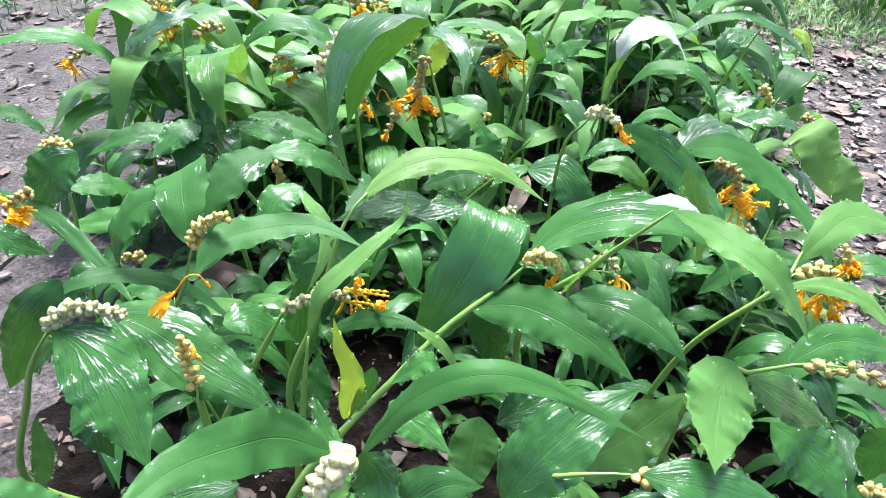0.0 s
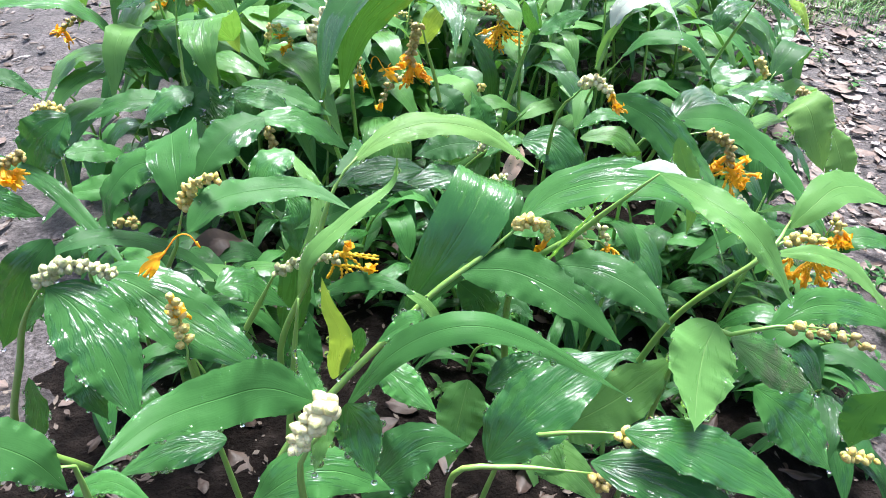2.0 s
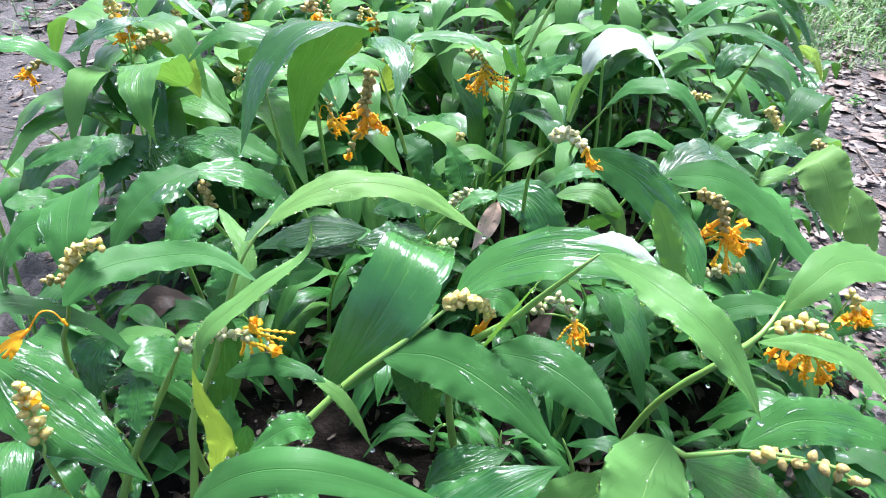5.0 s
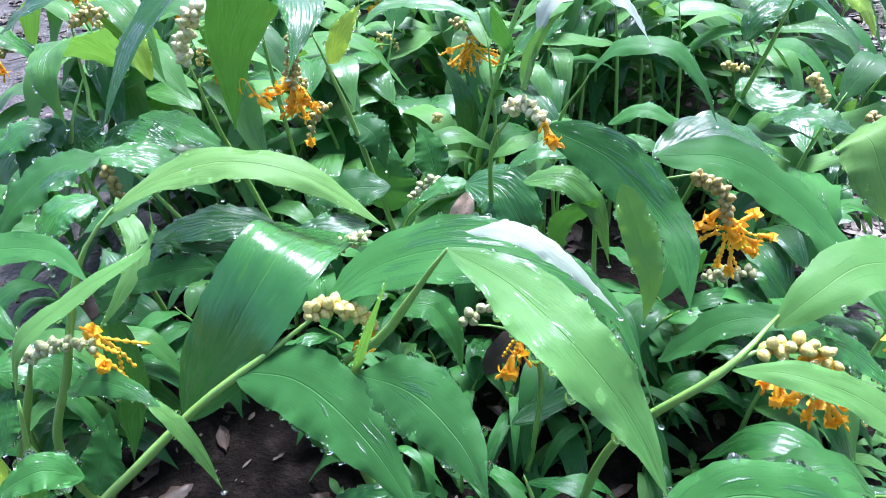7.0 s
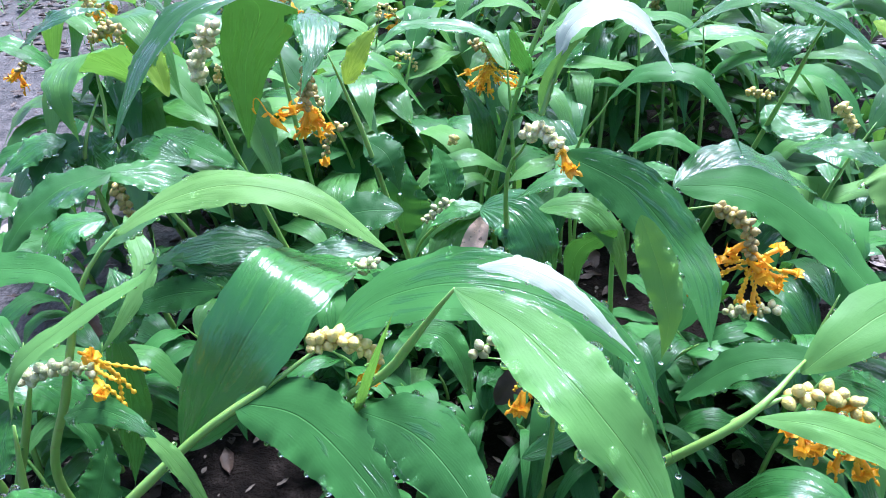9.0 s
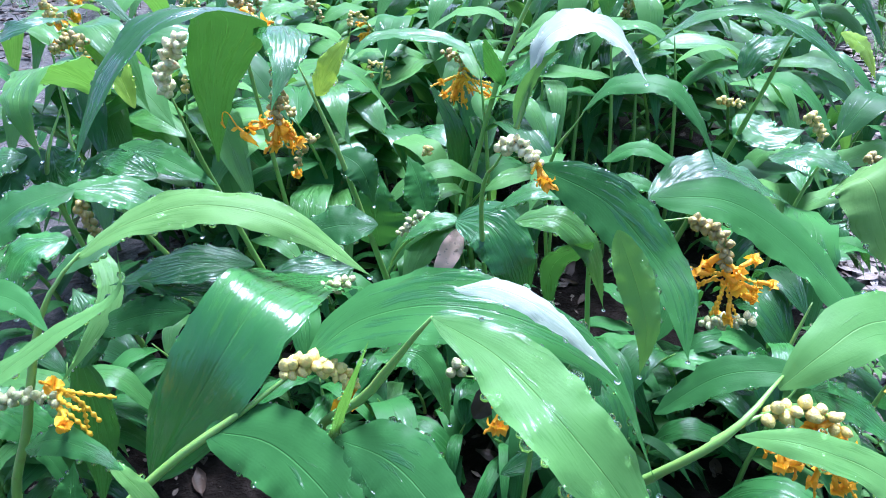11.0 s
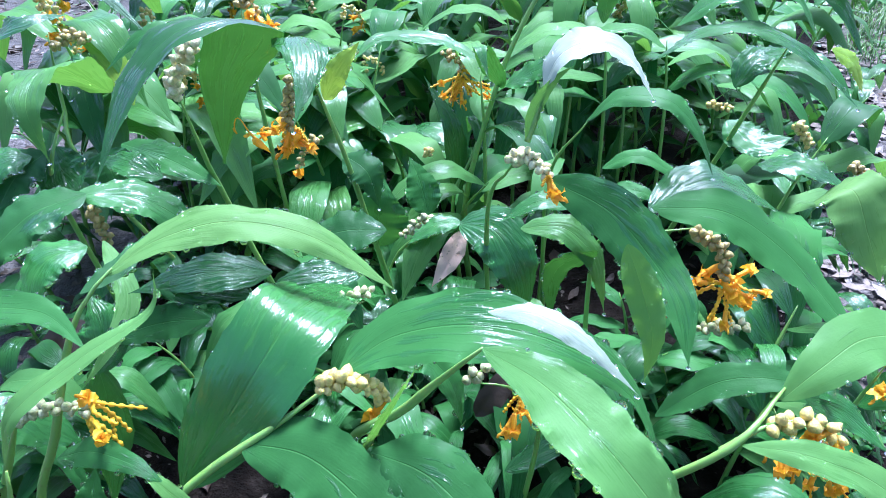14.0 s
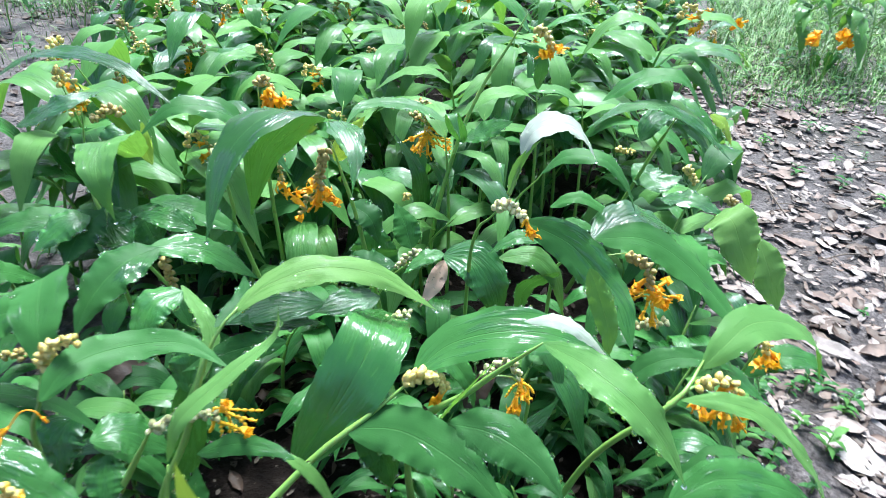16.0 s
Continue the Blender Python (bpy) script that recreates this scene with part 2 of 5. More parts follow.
def mud_material():
    n = Nodes("wet_mud")
    pos = n.add("TexCoord").outputs["Object"]
    big, mid, fine = n.noise(2.2, 5.0, pos), n.noise(14.0, 7.0, pos, 0.65), n.noise(120.0, 6.0, pos, 0.65)
    col = n.ramp(mid, (0.28, (0.022, 0.017, 0.015)), (0.46, (0.090, 0.074, 0.072)), (0.70, (0.215, 0.187, 0.187)))
    col = n.mix(n.ramp(fine, (0.40, (0.75, 0.75, 0.75)), (0.60, (0, 0, 0))), col, (0.014, 0.010, 0.008))
    col = n.mix(n.ramp(big, (0.52, (0, 0, 0)), (0.7, (0.5, 0.5, 0.5))), col, (0.05, 0.046, 0.03))
    h = n.math("ADD", n.math("MULTIPLY", mid, 1.0), n.math("MULTIPLY", fine, 0.35))
    n.set(Base_Color=col, Roughness=n.ramp(mid, (0.35, (0.42, 0.42, 0.42)), (0.65, (0.75, 0.75, 0.75))), Normal=n.bump(h, 1.0, 0.02), Specular_IOR_Level=0.3)
    return n.mat


MUD = mud_material()


def soil_material():
    n = Nodes("dark_soil")
    pos = n.add("TexCoord").outputs["Object"]
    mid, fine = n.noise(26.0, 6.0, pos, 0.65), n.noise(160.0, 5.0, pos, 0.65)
    # near-black tones carry the deep shade between the plants
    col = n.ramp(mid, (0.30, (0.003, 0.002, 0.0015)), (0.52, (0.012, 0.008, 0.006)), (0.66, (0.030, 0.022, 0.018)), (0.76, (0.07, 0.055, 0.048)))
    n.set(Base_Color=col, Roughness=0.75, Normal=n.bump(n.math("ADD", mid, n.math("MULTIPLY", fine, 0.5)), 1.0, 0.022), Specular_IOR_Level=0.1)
    return n.mat


SOIL = soil_material()


def grass_material():
    n = Nodes("grass_blade")
    isl = n.add("NewGeometry").outputs["Random Per Island"]
    pos = n.add("TexCoord").outputs["Object"]
    col = n.ramp(isl, (0.0, (0.05, 0.17, 0.025)), (0.6, (0.13, 0.33, 0.06)), (1.0, (0.26, 0.42, 0.09)))
    n.set(Base_Color=n.mix(n.math("MULTIPLY", n.noise(1.5, 3.0, pos), 0.5), col, (0.16, 0.22, 0.10)), Roughness=0.5)
    return n.mat


GRASS = grass_material()


def twig_material():
    n = Nodes("bark_twig")
    pos = n.add("TexCoord").outputs["Object"]
    col = n.mix(n.noise(90.0, 6.0, pos, 0.7), (0.05, 0.035, 0.025), (0.20, 0.155, 0.12))
    n.set(Base_Color=col, Roughness=0.7, Normal=n.bump(n.noise(240.0, 4.0, pos), 0.7, 0.002))
    return n.mat


TWIG = twig_material()


def water_material():
    n = Nodes("rain_water")
    n.set(Base_Color=(1, 1, 1), Roughness=0.0, IOR=1.33, Transmission_Weight=1.0)
    return n.mat


WATER = water_material()


# ---- builders ----
def to_mesh(name, verts, faces, material, uvs=None):
    me = bpy.data.meshes.new(name)
    me.from_pydata([tuple(map(float, v)) for v in verts], [], [tuple(f) for f in faces])
    me.polygons.foreach_set("use_smooth", [True] * len(me.polygons))
    if uvs is not None:
        layer = me.uv_layers.new(name="UVMap")
        idx = np.empty(len(me.loops), dtype=np.int32)
        me.loops.foreach_get("vertex_index", idx)
        layer.data.foreach_set("uv", np.asarray(uvs, dtype=np.float32)[idx].ravel())
    me.materials.append(material)
    me.update()
    return me


def part(name, mesh, parent, label=""):
    ob = new(name, mesh)
    ob.parent = parent
    return tagged(ob, label)


def spline(points, count):
    """count points, evenly spread, on a smooth curve through the given ones; and the tangents."""
    p = np.asarray(points, dtype=float)
    if len(p) == 2:
        fine = p[0] + np.linspace(0, 1, 60)[:, None] * (p[1] - p[0])
    else:
        q = np.vstack([2 * p[0] - p[1], p, 2 * p[-1] - p[-2]])
        s = np.linspace(0, 1, 24, endpoint=False)[:, None]
        fine = []
        for a, b, c, d in zip(q, q[1:], q[2:], q[3:]):
            fine.append(0.5 * (2 * b + (c - a) * s + (2 * a - 5 * b + 4 * c - d) * s**2 + (3 * b - a - 3 * c + d) * s**3))
        fine = np.vstack(fine + [p[-1:]])
    run = np.r_[0, np.cumsum(np.linalg.norm(np.diff(fine, axis=0), axis=1))]
    at = np.linspace(0, run[-1], count)
    res = np.stack([np.interp(at, run, fine[:, k]) for k in range(3)], axis=1)
    tan = np.gradient(res, axis=0)
    return res, tan / np.linalg.norm(tan, axis=1, keepdims=True), run[-1]


def unit(v):
    v = np.asarray(v, dtype=float)
    return v / max(np.linalg.norm(v), 1e-9)


def tube(points, radius, sides=8, count=18, taper=0.75, knots=0.0):
    c, t, length = spline(points, count)
    side = unit(np.cross(t[0], (0.31, 0.9, 0.2)))
    verts, faces = [], []
    for i in range(count):
        side = unit(side - t[i] * (side @ t[i]))
        other = np.cross(t[i], side)
        u = i / (count - 1)
        r = radius * (1 + (taper - 1) * u) * (1 + knots * max(0.0, math.sin(u * 21.0)) ** 6)
        for k in range(sides):
            a = 2 * math.pi * k / sides
            verts.append(c[i] + r * (math.cos(a) * side + math.sin(a) * other))
    for i in range(count - 1):
        for k in range(sides):
            j = (k + 1) % sides
            faces.append((i * sides + k, i * sides + j, (i + 1) * sides + j, (i + 1) * sides + k))
    faces.append(tuple(range(sides))[::-1])
    faces.append(tuple((count - 1) * sides + k for k in range(sides)))
    return verts, faces


def blade(points, width, facing, fold=0.14, wave=0.09, tail=0, rows=26, cols=10, seed=0, form=None, soak=0, tone=0):
    """A leaf blade on a midrib through points: a lance shape with a drawn-out tip, a keel, waved edges and slack side ribs."""
    rng = random.Random(seed)
    c, t, length = spline(points, rows + 1)
    way = np.asarray(facing, dtype=float)
    mid = min(range(rows // 6, rows - rows // 6), key=lambda i: abs(way @ t[i]) + 0.004 * abs(i - rows // 2))
    nor = unit(np.asarray(facing, dtype=float) - t[mid] * (np.asarray(facing) @ t[mid]))
    normals = [None] * (rows + 1)
    for order in (range(mid, rows + 1), range(mid, -1, -1)):
        n = nor
        for i in order:
            n = unit(n - t[i] * (n @ t[i]))
            normals[i] = n
    ph, ph2, k1 = rng.uniform(0, 6.3), rng.uniform(0, 6.3), rng.uniform(2.6, 4.2)
    twist = rng.uniform(-0.12, 0.12)
    droop = rng.uniform(0.05, 0.22)
    foot, point = rng.uniform(0.66, 0.82), (1.9 if tail else rng.uniform(1.05, 1.4))
    foot, point = form or (foot, point)
    top = (foot / (foot + point)) ** foot * (point / (foot + point)) ** point
    verts, uvs, faces = [], [], []
    for i in range(rows + 1):
        u = i / rows
        shape = u**foot * (1 - u) ** point / top
        half = 0.5 * width * max(shape, 0.05 if u < 0.06 else 0.008)
        rag = [1 + 0.08 * noise.noise((u * 11, s * 5.0, seed * 1.7)) + 0.06 * noise.noise((u * 31, s * 5.0, seed * 1.7)) for s in (-1, 1)]
        n = normals[i]
        side = np.cross(t[i], n)
        a = twist * (u - 0.5) * 2
        side, n = side * math.cos(a) + n * math.sin(a), n * math.cos(a) - side * math.sin(a)
        for j in range(cols + 1):
            v = 2 * j / cols - 1
            w = abs(v)
            edge = wave * math.sin(2 * math.pi * k1 * u + (ph if v < 0 else ph2)) * w**2.2
            ripple = 0.05 * math.sin(2 * math.pi * 9 * u + ph2 + 3 * v) * w**3
            rib = 0.006 * math.sin(26 * (w - 0.9 * u * 2.2) + ph)
            pucker = 0.10 * noise.noise((u * 7, v * 1.6, seed * 0.77)) + 0.045 * noise.noise((u * 19, v * 4.0, seed * 0.77))
            lift = fold * w - droop * w * w + edge + ripple + rib * w + pucker * (0.25 + 0.75 * w)
            verts.append(c[i] + side * (v * half * rag[v > 0]) + n * (lift * half))
            uvs.append((soak + 0.001 + 0.998 * u, tone + 0.5 + 0.499 * v))
    for i in range(rows):
        for j in range(cols):
            a = i * (cols + 1) + j
            faces.append((a, a + 1, a + cols + 2, a + cols + 1))
    return verts, faces, uvs, (c, t, normals)


COUNT = [0]
DROPS = []


def ginger(x, y, label, group="ginger plants in the bed"):
    ob = new("ginger_plant")
    ob.location = (x, y, 0)
    ob.empty_display_size = 0.05
    return tagged(ob, label, "plant", group)


def local(plant, points):
    base = np.array(plant.location)
    return [np.asarray(p, dtype=float) - base for p in points]


def stalk(plant, points, radius):
    v, f = tube(local(plant, points), 1.5 * radius, 9, 26, 0.50, 0.13)
    for q in range(22, 26):
        ring = slice(9 * q, 9 * q + 9)
        c = np.mean(v[ring], axis=0)
        v[ring] = [c + (p - c) * (1 - 0.17 * (q - 21)) for p in v[ring]]
    return part("stem", to_mesh("stem", v, f, STALK), plant)


def leaf(plant, points, width, facing, fold=0.14, wave=0.09, tail=0, fresh=0, wet=1.0, form=None, soak=0, tone=0):
    COUNT[0] += 1
    v, f, uv, (c, t, normals) = blade(local(plant, points), width, facing, fold, wave, tail, 40, 10, COUNT[0], form, soak, tone)
    rng = random.Random(COUNT[0] + 900)
    base = np.array(plant.location)
    cols = 11
    for _ in range(int(wet * rng.randint(22, 34))):
        i = int(40 * rng.uniform(0.12, 0.93))
        j = rng.choice([0, 0, 0, 1, 9, 10, 10, 10, rng.randint(1, 9)])
        DROPS.append((np.asarray(v[i * cols + j]) + base, normals[i], rng.choice([0.5, 0.6, 0.8, 1, 1.2, 1.5, 1.9]) * 0.0017))
    if t[-1][2] < -0.5:
        DROPS.append((c[-1] + base - np.array((0, 0, 0.002)), np.array((0, 0, 1.0)), 0.0022))
    label = ("", "fresh light green leaf", "yellow-green ageing leaf", "pale green arching leaf", "leaf blade coloured silvery white for sky glare")[fresh]
    return part("leaf", to_mesh("leaf", v, f, LEAF[fresh], uv), plant, label)


def bulbil_mesh(kind):
    """A pointed egg, one unit long, its foot at the origin."""
    verts, faces, rings, sides = [], [], 8, 10
    for i in range(rings + 1):
        u = i / rings
        r = 0.42 * math.sin(math.pi * min(u**0.85, 1.0)) ** 0.6 * (1 - 0.2 * u) if 0 < i < rings else 0.02
        for k in range(sides):
            a = 2 * math.pi * (k + 0.5 * i) / sides
            verts.append((r * math.cos(a) * (1 + 0.06 * math.cos(3 * a)), r * math.sin(a), u))
    for i in range(rings):
        for k in range(sides):
            j = (k + 1) % sides
            faces.append((i * sides + k, i * sides + j, (i + 1) * sides + j, (i + 1) * sides + k))
    faces.append(tuple(range(sides))[::-1])
    faces.append(tuple(rings * sides + k for k in range(sides)))
    return to_mesh("bulbil_" + kind, verts, faces, BULB[kind])


BULBIL = {k: bulbil_mesh(k) for k in BULB}


def joined(pieces):
    verts, faces = [], []
    for v, f in pieces:
        o = len(verts)
        verts += [tuple(p) for p in v]
        faces += [tuple(i + o for i in q) for q in f]
    return verts, faces


def petal(points, width, facing, seed):
    v, f, _, _ = blade(points, width, facing, 0.3, 0.2, 0, 8, 4, seed)
    return v, f


def flower_mesh(seed):
    """An orange ginger flower one unit long: stout tube, bent lobes, a split lip and a short filament with its anther."""
    r = random.Random(seed)
    b = r.uniform(-0.15, 0.15)
    pieces = [tube([(0, 0, 0), (0.03, b * 0.3, 0.3), (0.0, b, 0.55)], 0.095, 7, 8, 1.3)]
    for k in range(3):
        a = 2.1 * k + r.uniform(-0.3, 0.3)
        ca, sa = math.cos(a), math.sin(a)
        pieces.append(petal([(0, b, 0.5), (0.16 * ca, b + 0.16 * sa, 0.66), (0.34 * ca, b + 0.34 * sa, 0.60 + r.uniform(-0.25, 0.1))], 0.36, (0.2 * ca, 0.2 * sa, 1), seed + k))
    for s in (-1, 1):
        pieces.append(petal([(0, b, 0.5), (0.05, b + 0.10 * s, 0.75), (0.02, b + 0.2 * s, 0.98)], 0.34, (1, 0, 0.1), seed + 7 + s))
    pieces.append(tube([(0, b, 0.5), (-0.12, b, 0.75), (-0.22, b, 0.9)], 0.04, 6, 8, 0.9))
    pieces.append(tube([(-0.20, b, 0.86), (-0.26, b, 0.96), (-0.25, b, 1.05)], 0.07, 6, 5, 0.6))
    v, f = joined(pieces)
    return to_mesh("flower", v, f, PETAL)


FLOWERS = [flower_mesh(k) for k in (3, 11, 29, 47)]


def aim(place, way, size, turn=0.0, squash=1.0):
    q = Vector(way).to_track_quat("Z", "Y").to_matrix().to_4x4()
    return Matrix.Translation(place) @ q @ pose(0, 0, 0, 0, 0, turn) @ Matrix.Diagonal((size * squash, size * squash, size, 1))


def spike(plant, points, count, kind, size, flowers=0):
    """A flower spike: its axis, with bulbils set in a spiral and orange flowers towards the end."""
    COUNT[0] += 1
    rng = random.Random(COUNT[0] + 50)
    pts = local(plant, points)
    v, f = tube(pts, 0.0013, 6, 10, 0.7, 0.3)
    axis = part("flower_spike", to_mesh("flower_spike", v, f, STALK), plant, {"white": "spike of white bulbils", "cream": "spike of cream bulbils", "tan": "spike of tan bulbils", "pale": "spike of greenish bulbils"}[kind])
    c, t, _ = spline(pts, 40)
    count = max(1, round(count * 2.0)) if count > 2 else count
    for k in range(count):
        u = (k + 0.5) / count
        i = min(39, int(u * 39 + 0.5))
        side = unit(np.cross(t[i], (0.3, 0.2, 0.93)))
        other = np.cross(t[i], side)
        a = k * 2.4 + rng.uniform(-0.4, 0.4)
        way = unit(math.cos(a) * side + math.sin(a) * other + t[i] * rng.uniform(0.15, 0.6))
        s = 1.08 * size * rng.uniform(0.85, 1.2) * (1.05 - 0.25 * u)
        b = part("bulbil", BULBIL[kind], axis)
        b.matrix_local = aim(c[i] + way * size * 0.02, way, s, rng.uniform(0, 360), rng.uniform(0.9, 1.15))
    for k in range(flowers):
        i = int(39 * (0.66 + 0.34 * (k + 1) / flowers))
        way = unit((rng.uniform(-1, 1), rng.uniform(-1, 0.4), rng.uniform(-1.2, 0.15)))
        fl = part("flower", FLOWERS[(k + COUNT[0]) % 4], axis, "orange flower")
        fl.matrix_local = aim(c[i], way, rng.uniform(0.022, 0.031), rng.uniform(0, 360))
    return axis


def blossom(plant, middle, foot, anther, size):
    """One open orange flower with a long bowed filament."""
    m, a, b = local(plant, (middle, foot, anther))
    up = np.array((0, 0, 1.0))
    pieces = [tube([a, m, m + 0.35 * (m - a)], 0.0016, 7, 10, 0.8)]
    pieces.append(petal([m, 0.5 * (a + m) + (-0.004, -0.003, 0.003), a + (-0.005, 0, 0)], 0.006, (0, -1, 0.3), 1))
    pieces.append(petal([m, 0.5 * (a + m) + (0.003, -0.004, 0), a + (0.003, 0, -0.004)], 0.005, (0.3, -1, 0.3), 2))
    pieces.append(petal([m + 0.3 * (m - a), m + (-0.006, -0.002, 0.002), m + (-0.011, 0, 0)], 0.004, (0, -1, 0.5), 3))
    top = m + 0.35 * (m - a)
    pieces.append(tube([top, top + 0.45 * (b - top) + up * 0.012, top + 0.8 * (b - top) + up * 0.011, b], 0.0007, 6, 14, 0.8))
    pieces.append(tube([b + up * 0.002, b, b + (0.002, 0, -0.004)], 0.0014, 6, 5, 0.6))
    v, f = joined(pieces)
    return part("flower", to_mesh("flower", v, f, PETAL), plant, "open orange flower with a bowed filament")


def branches(plant, place, reach, first=-1.9, sweep=3.0, count=11, buds=(8, 10), seed=17):
    """Withered orange flower branches that spread from the end of a spike."""
    o = local(plant, (place,))[0]
    rng = random.Random(seed)
    for k in range(count):
        a = first + sweep * (k + rng.uniform(-0.6, 0.6)) / (count - 1)
        d = unit((math.cos(a), rng.uniform(-0.9, 0.4), math.sin(a)))
        r = reach * rng.choice((0.45, 0.6, 0.8, 1.0, 1.15))
        s = o + 0.16 * reach * np.array((rng.uniform(-1, 1), rng.uniform(-1, 1), rng.uniform(-1, 1)))
        bow = 0.16 * r * np.array((rng.uniform(-1, 1), rng.uniform(-1, 1), rng.uniform(-0.5, 1)))
        v, f = tube([s, s + d * 0.5 * r + bow, s + d * r + (0, 0, -0.1 * r)], 0.0013, 7, 34, 1.0, 0.0)
        ring = [np.mean(v[7 * q:7 * q + 7], axis=0) for q in range(34)]
        v = [c + (np.asarray(p) - c) * (1 + 0.5 * math.sin(1.35 * q + k)) for q, c in enumerate(ring) for p in v[7 * q:7 * q + 7]]
        br = part("flower_branch", to_mesh("flower_branch", v, f, WITHERED), plant, "withered orange flower branch")
        if k in buds:
            bud = part("bud", FLOWERS[k % 4], br, "orange bud")
            bud.matrix_local = aim(s + d * r * 0.85, d, rng.uniform(0.016, 0.024), rng.uniform(0, 360))


# ---- ground ----
def relief(x, y):
    h = 0.012 * noise.noise((x * 3.1, y * 3.1, 0.2)) + 0.006 * noise.noise((x * 9.0, y * 9.0, 4.0)) + 0.0025 * noise.noise((x * 31, y * 31, 7.0))
    return h * min(1.0, 4.0 / (1.0 + abs(x) + abs(y))) + 0.05 * noise.noise((x * 0.25, y * 0.25, 1.0)) * min(1.0, max(0.0, (math.hypot(x, y - 1.5) - 2.0) / 4.0))


def ground_sheet():
    steps = np.linspace(-1, 1, 201)
    xs = 3.0 * steps + 400.0 * np.sign(steps) * np.abs(steps) ** 9
    ys = xs + 1.5
    verts = [(x, y, relief(x, y)) for y in ys for x in xs]
    n = len(xs)
    faces = [(j * n + i, j * n + i + 1, (j + 1) * n + i + 1, (j + 1) * n + i) for j in range(n - 1) for i in range(n - 1)]
    return tagged(new("ground", to_mesh("ground", verts, faces, MUD)), "bare wet greyish brown mud strewn with litter", "ground", kind="structure")


ground_sheet()


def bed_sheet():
    """The damp crumbly soil of the bed, its shade put into a near-black colour; a thin layer that runs out into the mud
    along a ragged edge.
    """
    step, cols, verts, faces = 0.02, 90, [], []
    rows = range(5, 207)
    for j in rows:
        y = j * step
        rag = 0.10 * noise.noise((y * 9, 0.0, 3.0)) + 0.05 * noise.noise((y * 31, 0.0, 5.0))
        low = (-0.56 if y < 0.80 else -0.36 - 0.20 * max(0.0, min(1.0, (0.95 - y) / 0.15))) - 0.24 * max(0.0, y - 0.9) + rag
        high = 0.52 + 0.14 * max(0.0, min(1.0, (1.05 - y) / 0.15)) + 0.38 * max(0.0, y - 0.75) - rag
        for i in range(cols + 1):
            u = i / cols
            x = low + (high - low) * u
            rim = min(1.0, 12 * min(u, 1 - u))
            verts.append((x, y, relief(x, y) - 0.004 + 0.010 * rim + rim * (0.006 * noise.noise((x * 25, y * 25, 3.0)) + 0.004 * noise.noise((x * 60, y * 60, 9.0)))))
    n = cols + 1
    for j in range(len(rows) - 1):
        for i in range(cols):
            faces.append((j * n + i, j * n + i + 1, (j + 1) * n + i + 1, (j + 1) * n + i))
    return tagged(new("soil_bed", to_mesh("soil_bed", verts, faces, SOIL)), "damp crumbly soil, coloured dark for the shade under the plants", "soil", kind="structure")


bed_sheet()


# ---- the ginger plants near the path ----

p = ginger(-0.400, 0.550, "ginger plant with a pale greenish bulbil spike")
stalk(p, [(-0.400, 0.550, 0.000), (-0.439, 0.520, 0.106), (-0.368, 0.490, 0.270), (-0.337, 0.475, 0.329), (-0.310, 0.470, 0.368)], 0.0032)
leaf(p, [(-0.299, 0.465, 0.374), (-0.276, 0.455, 0.363), (-0.245, 0.425, 0.345), (-0.213, 0.385, 0.304)], 0.059, (0.2, -0.6, 0.8), fold=0.1, soak=2, tone=3)
leaf(p, [(-0.284, 0.505, 0.357), (-0.244, 0.495, 0.351), (-0.199, 0.475, 0.331), (-0.160, 0.460, 0.314), (-0.125, 0.450, 0.288)], 0.060, (0.3, -0.5, 0.8), soak=2, tone=3)
leaf(p, [(-0.326, 0.530, 0.373), (-0.346, 0.510, 0.348), (-0.390, 0.500, 0.267)], 0.045, (0.3, -0.8, 0.5))
leaf(p, [(-0.357, 0.490, 0.300), (-0.324, 0.480, 0.338), (-0.287, 0.465, 0.373)], 0.017, (-0.5, -0.6, 0.5))
leaf(p, [(-0.380, 0.500, 0.227), (-0.380, 0.490, 0.189), (-0.397, 0.480, 0.132)], 0.023, (0, -1, 0.3))
leaf(p, [(-0.365, 0.560, 0.325), (-0.337, 0.580, 0.332), (-0.312, 0.600, 0.324), (-0.260, 0.620, 0.290), (-0.202, 0.615, 0.235)], 0.026, (0, -0.3, 1))
spike(p, [(-0.308, 0.470, 0.372), (-0.295, 0.475, 0.386), (-0.275, 0.480, 0.385), (-0.254, 0.485, 0.373)], 22, "pale", 0.0082, 0)

p = ginger(-0.210, 0.470, "ginger plant with a short yellow bulbil spike")
stalk(p, [(-0.183, 0.460, 0.000), (-0.195, 0.450, 0.286), (-0.195, 0.452, 0.315), (-0.197, 0.455, 0.332)], 0.0024)
spike(p, [(-0.197, 0.453, 0.321), (-0.198, 0.456, 0.341), (-0.200, 0.460, 0.359), (-0.202, 0.463, 0.371)], 9, "cream", 0.0080, 1)
leaf(p, [(-0.376, 0.550, 0.190), (-0.351, 0.530, 0.179), (-0.335, 0.520, 0.137)], 0.039, (0.2, -0.8, 0.6))
leaf(p, [(-0.222, 0.600, 0.259), (-0.195, 0.620, 0.250), (-0.155, 0.630, 0.207)], 0.046, (0, -0.5, 0.9))
leaf(p, [(-0.210, 0.600, 0.239), (-0.207, 0.580, 0.225), (-0.203, 0.560, 0.204)], 0.040, (0, -0.45, 0.9))
leaf(p, [(-0.255, 0.640, 0.252), (-0.265, 0.620, 0.236), (-0.262, 0.600, 0.204)], 0.050, (0, -0.8, 0.6))

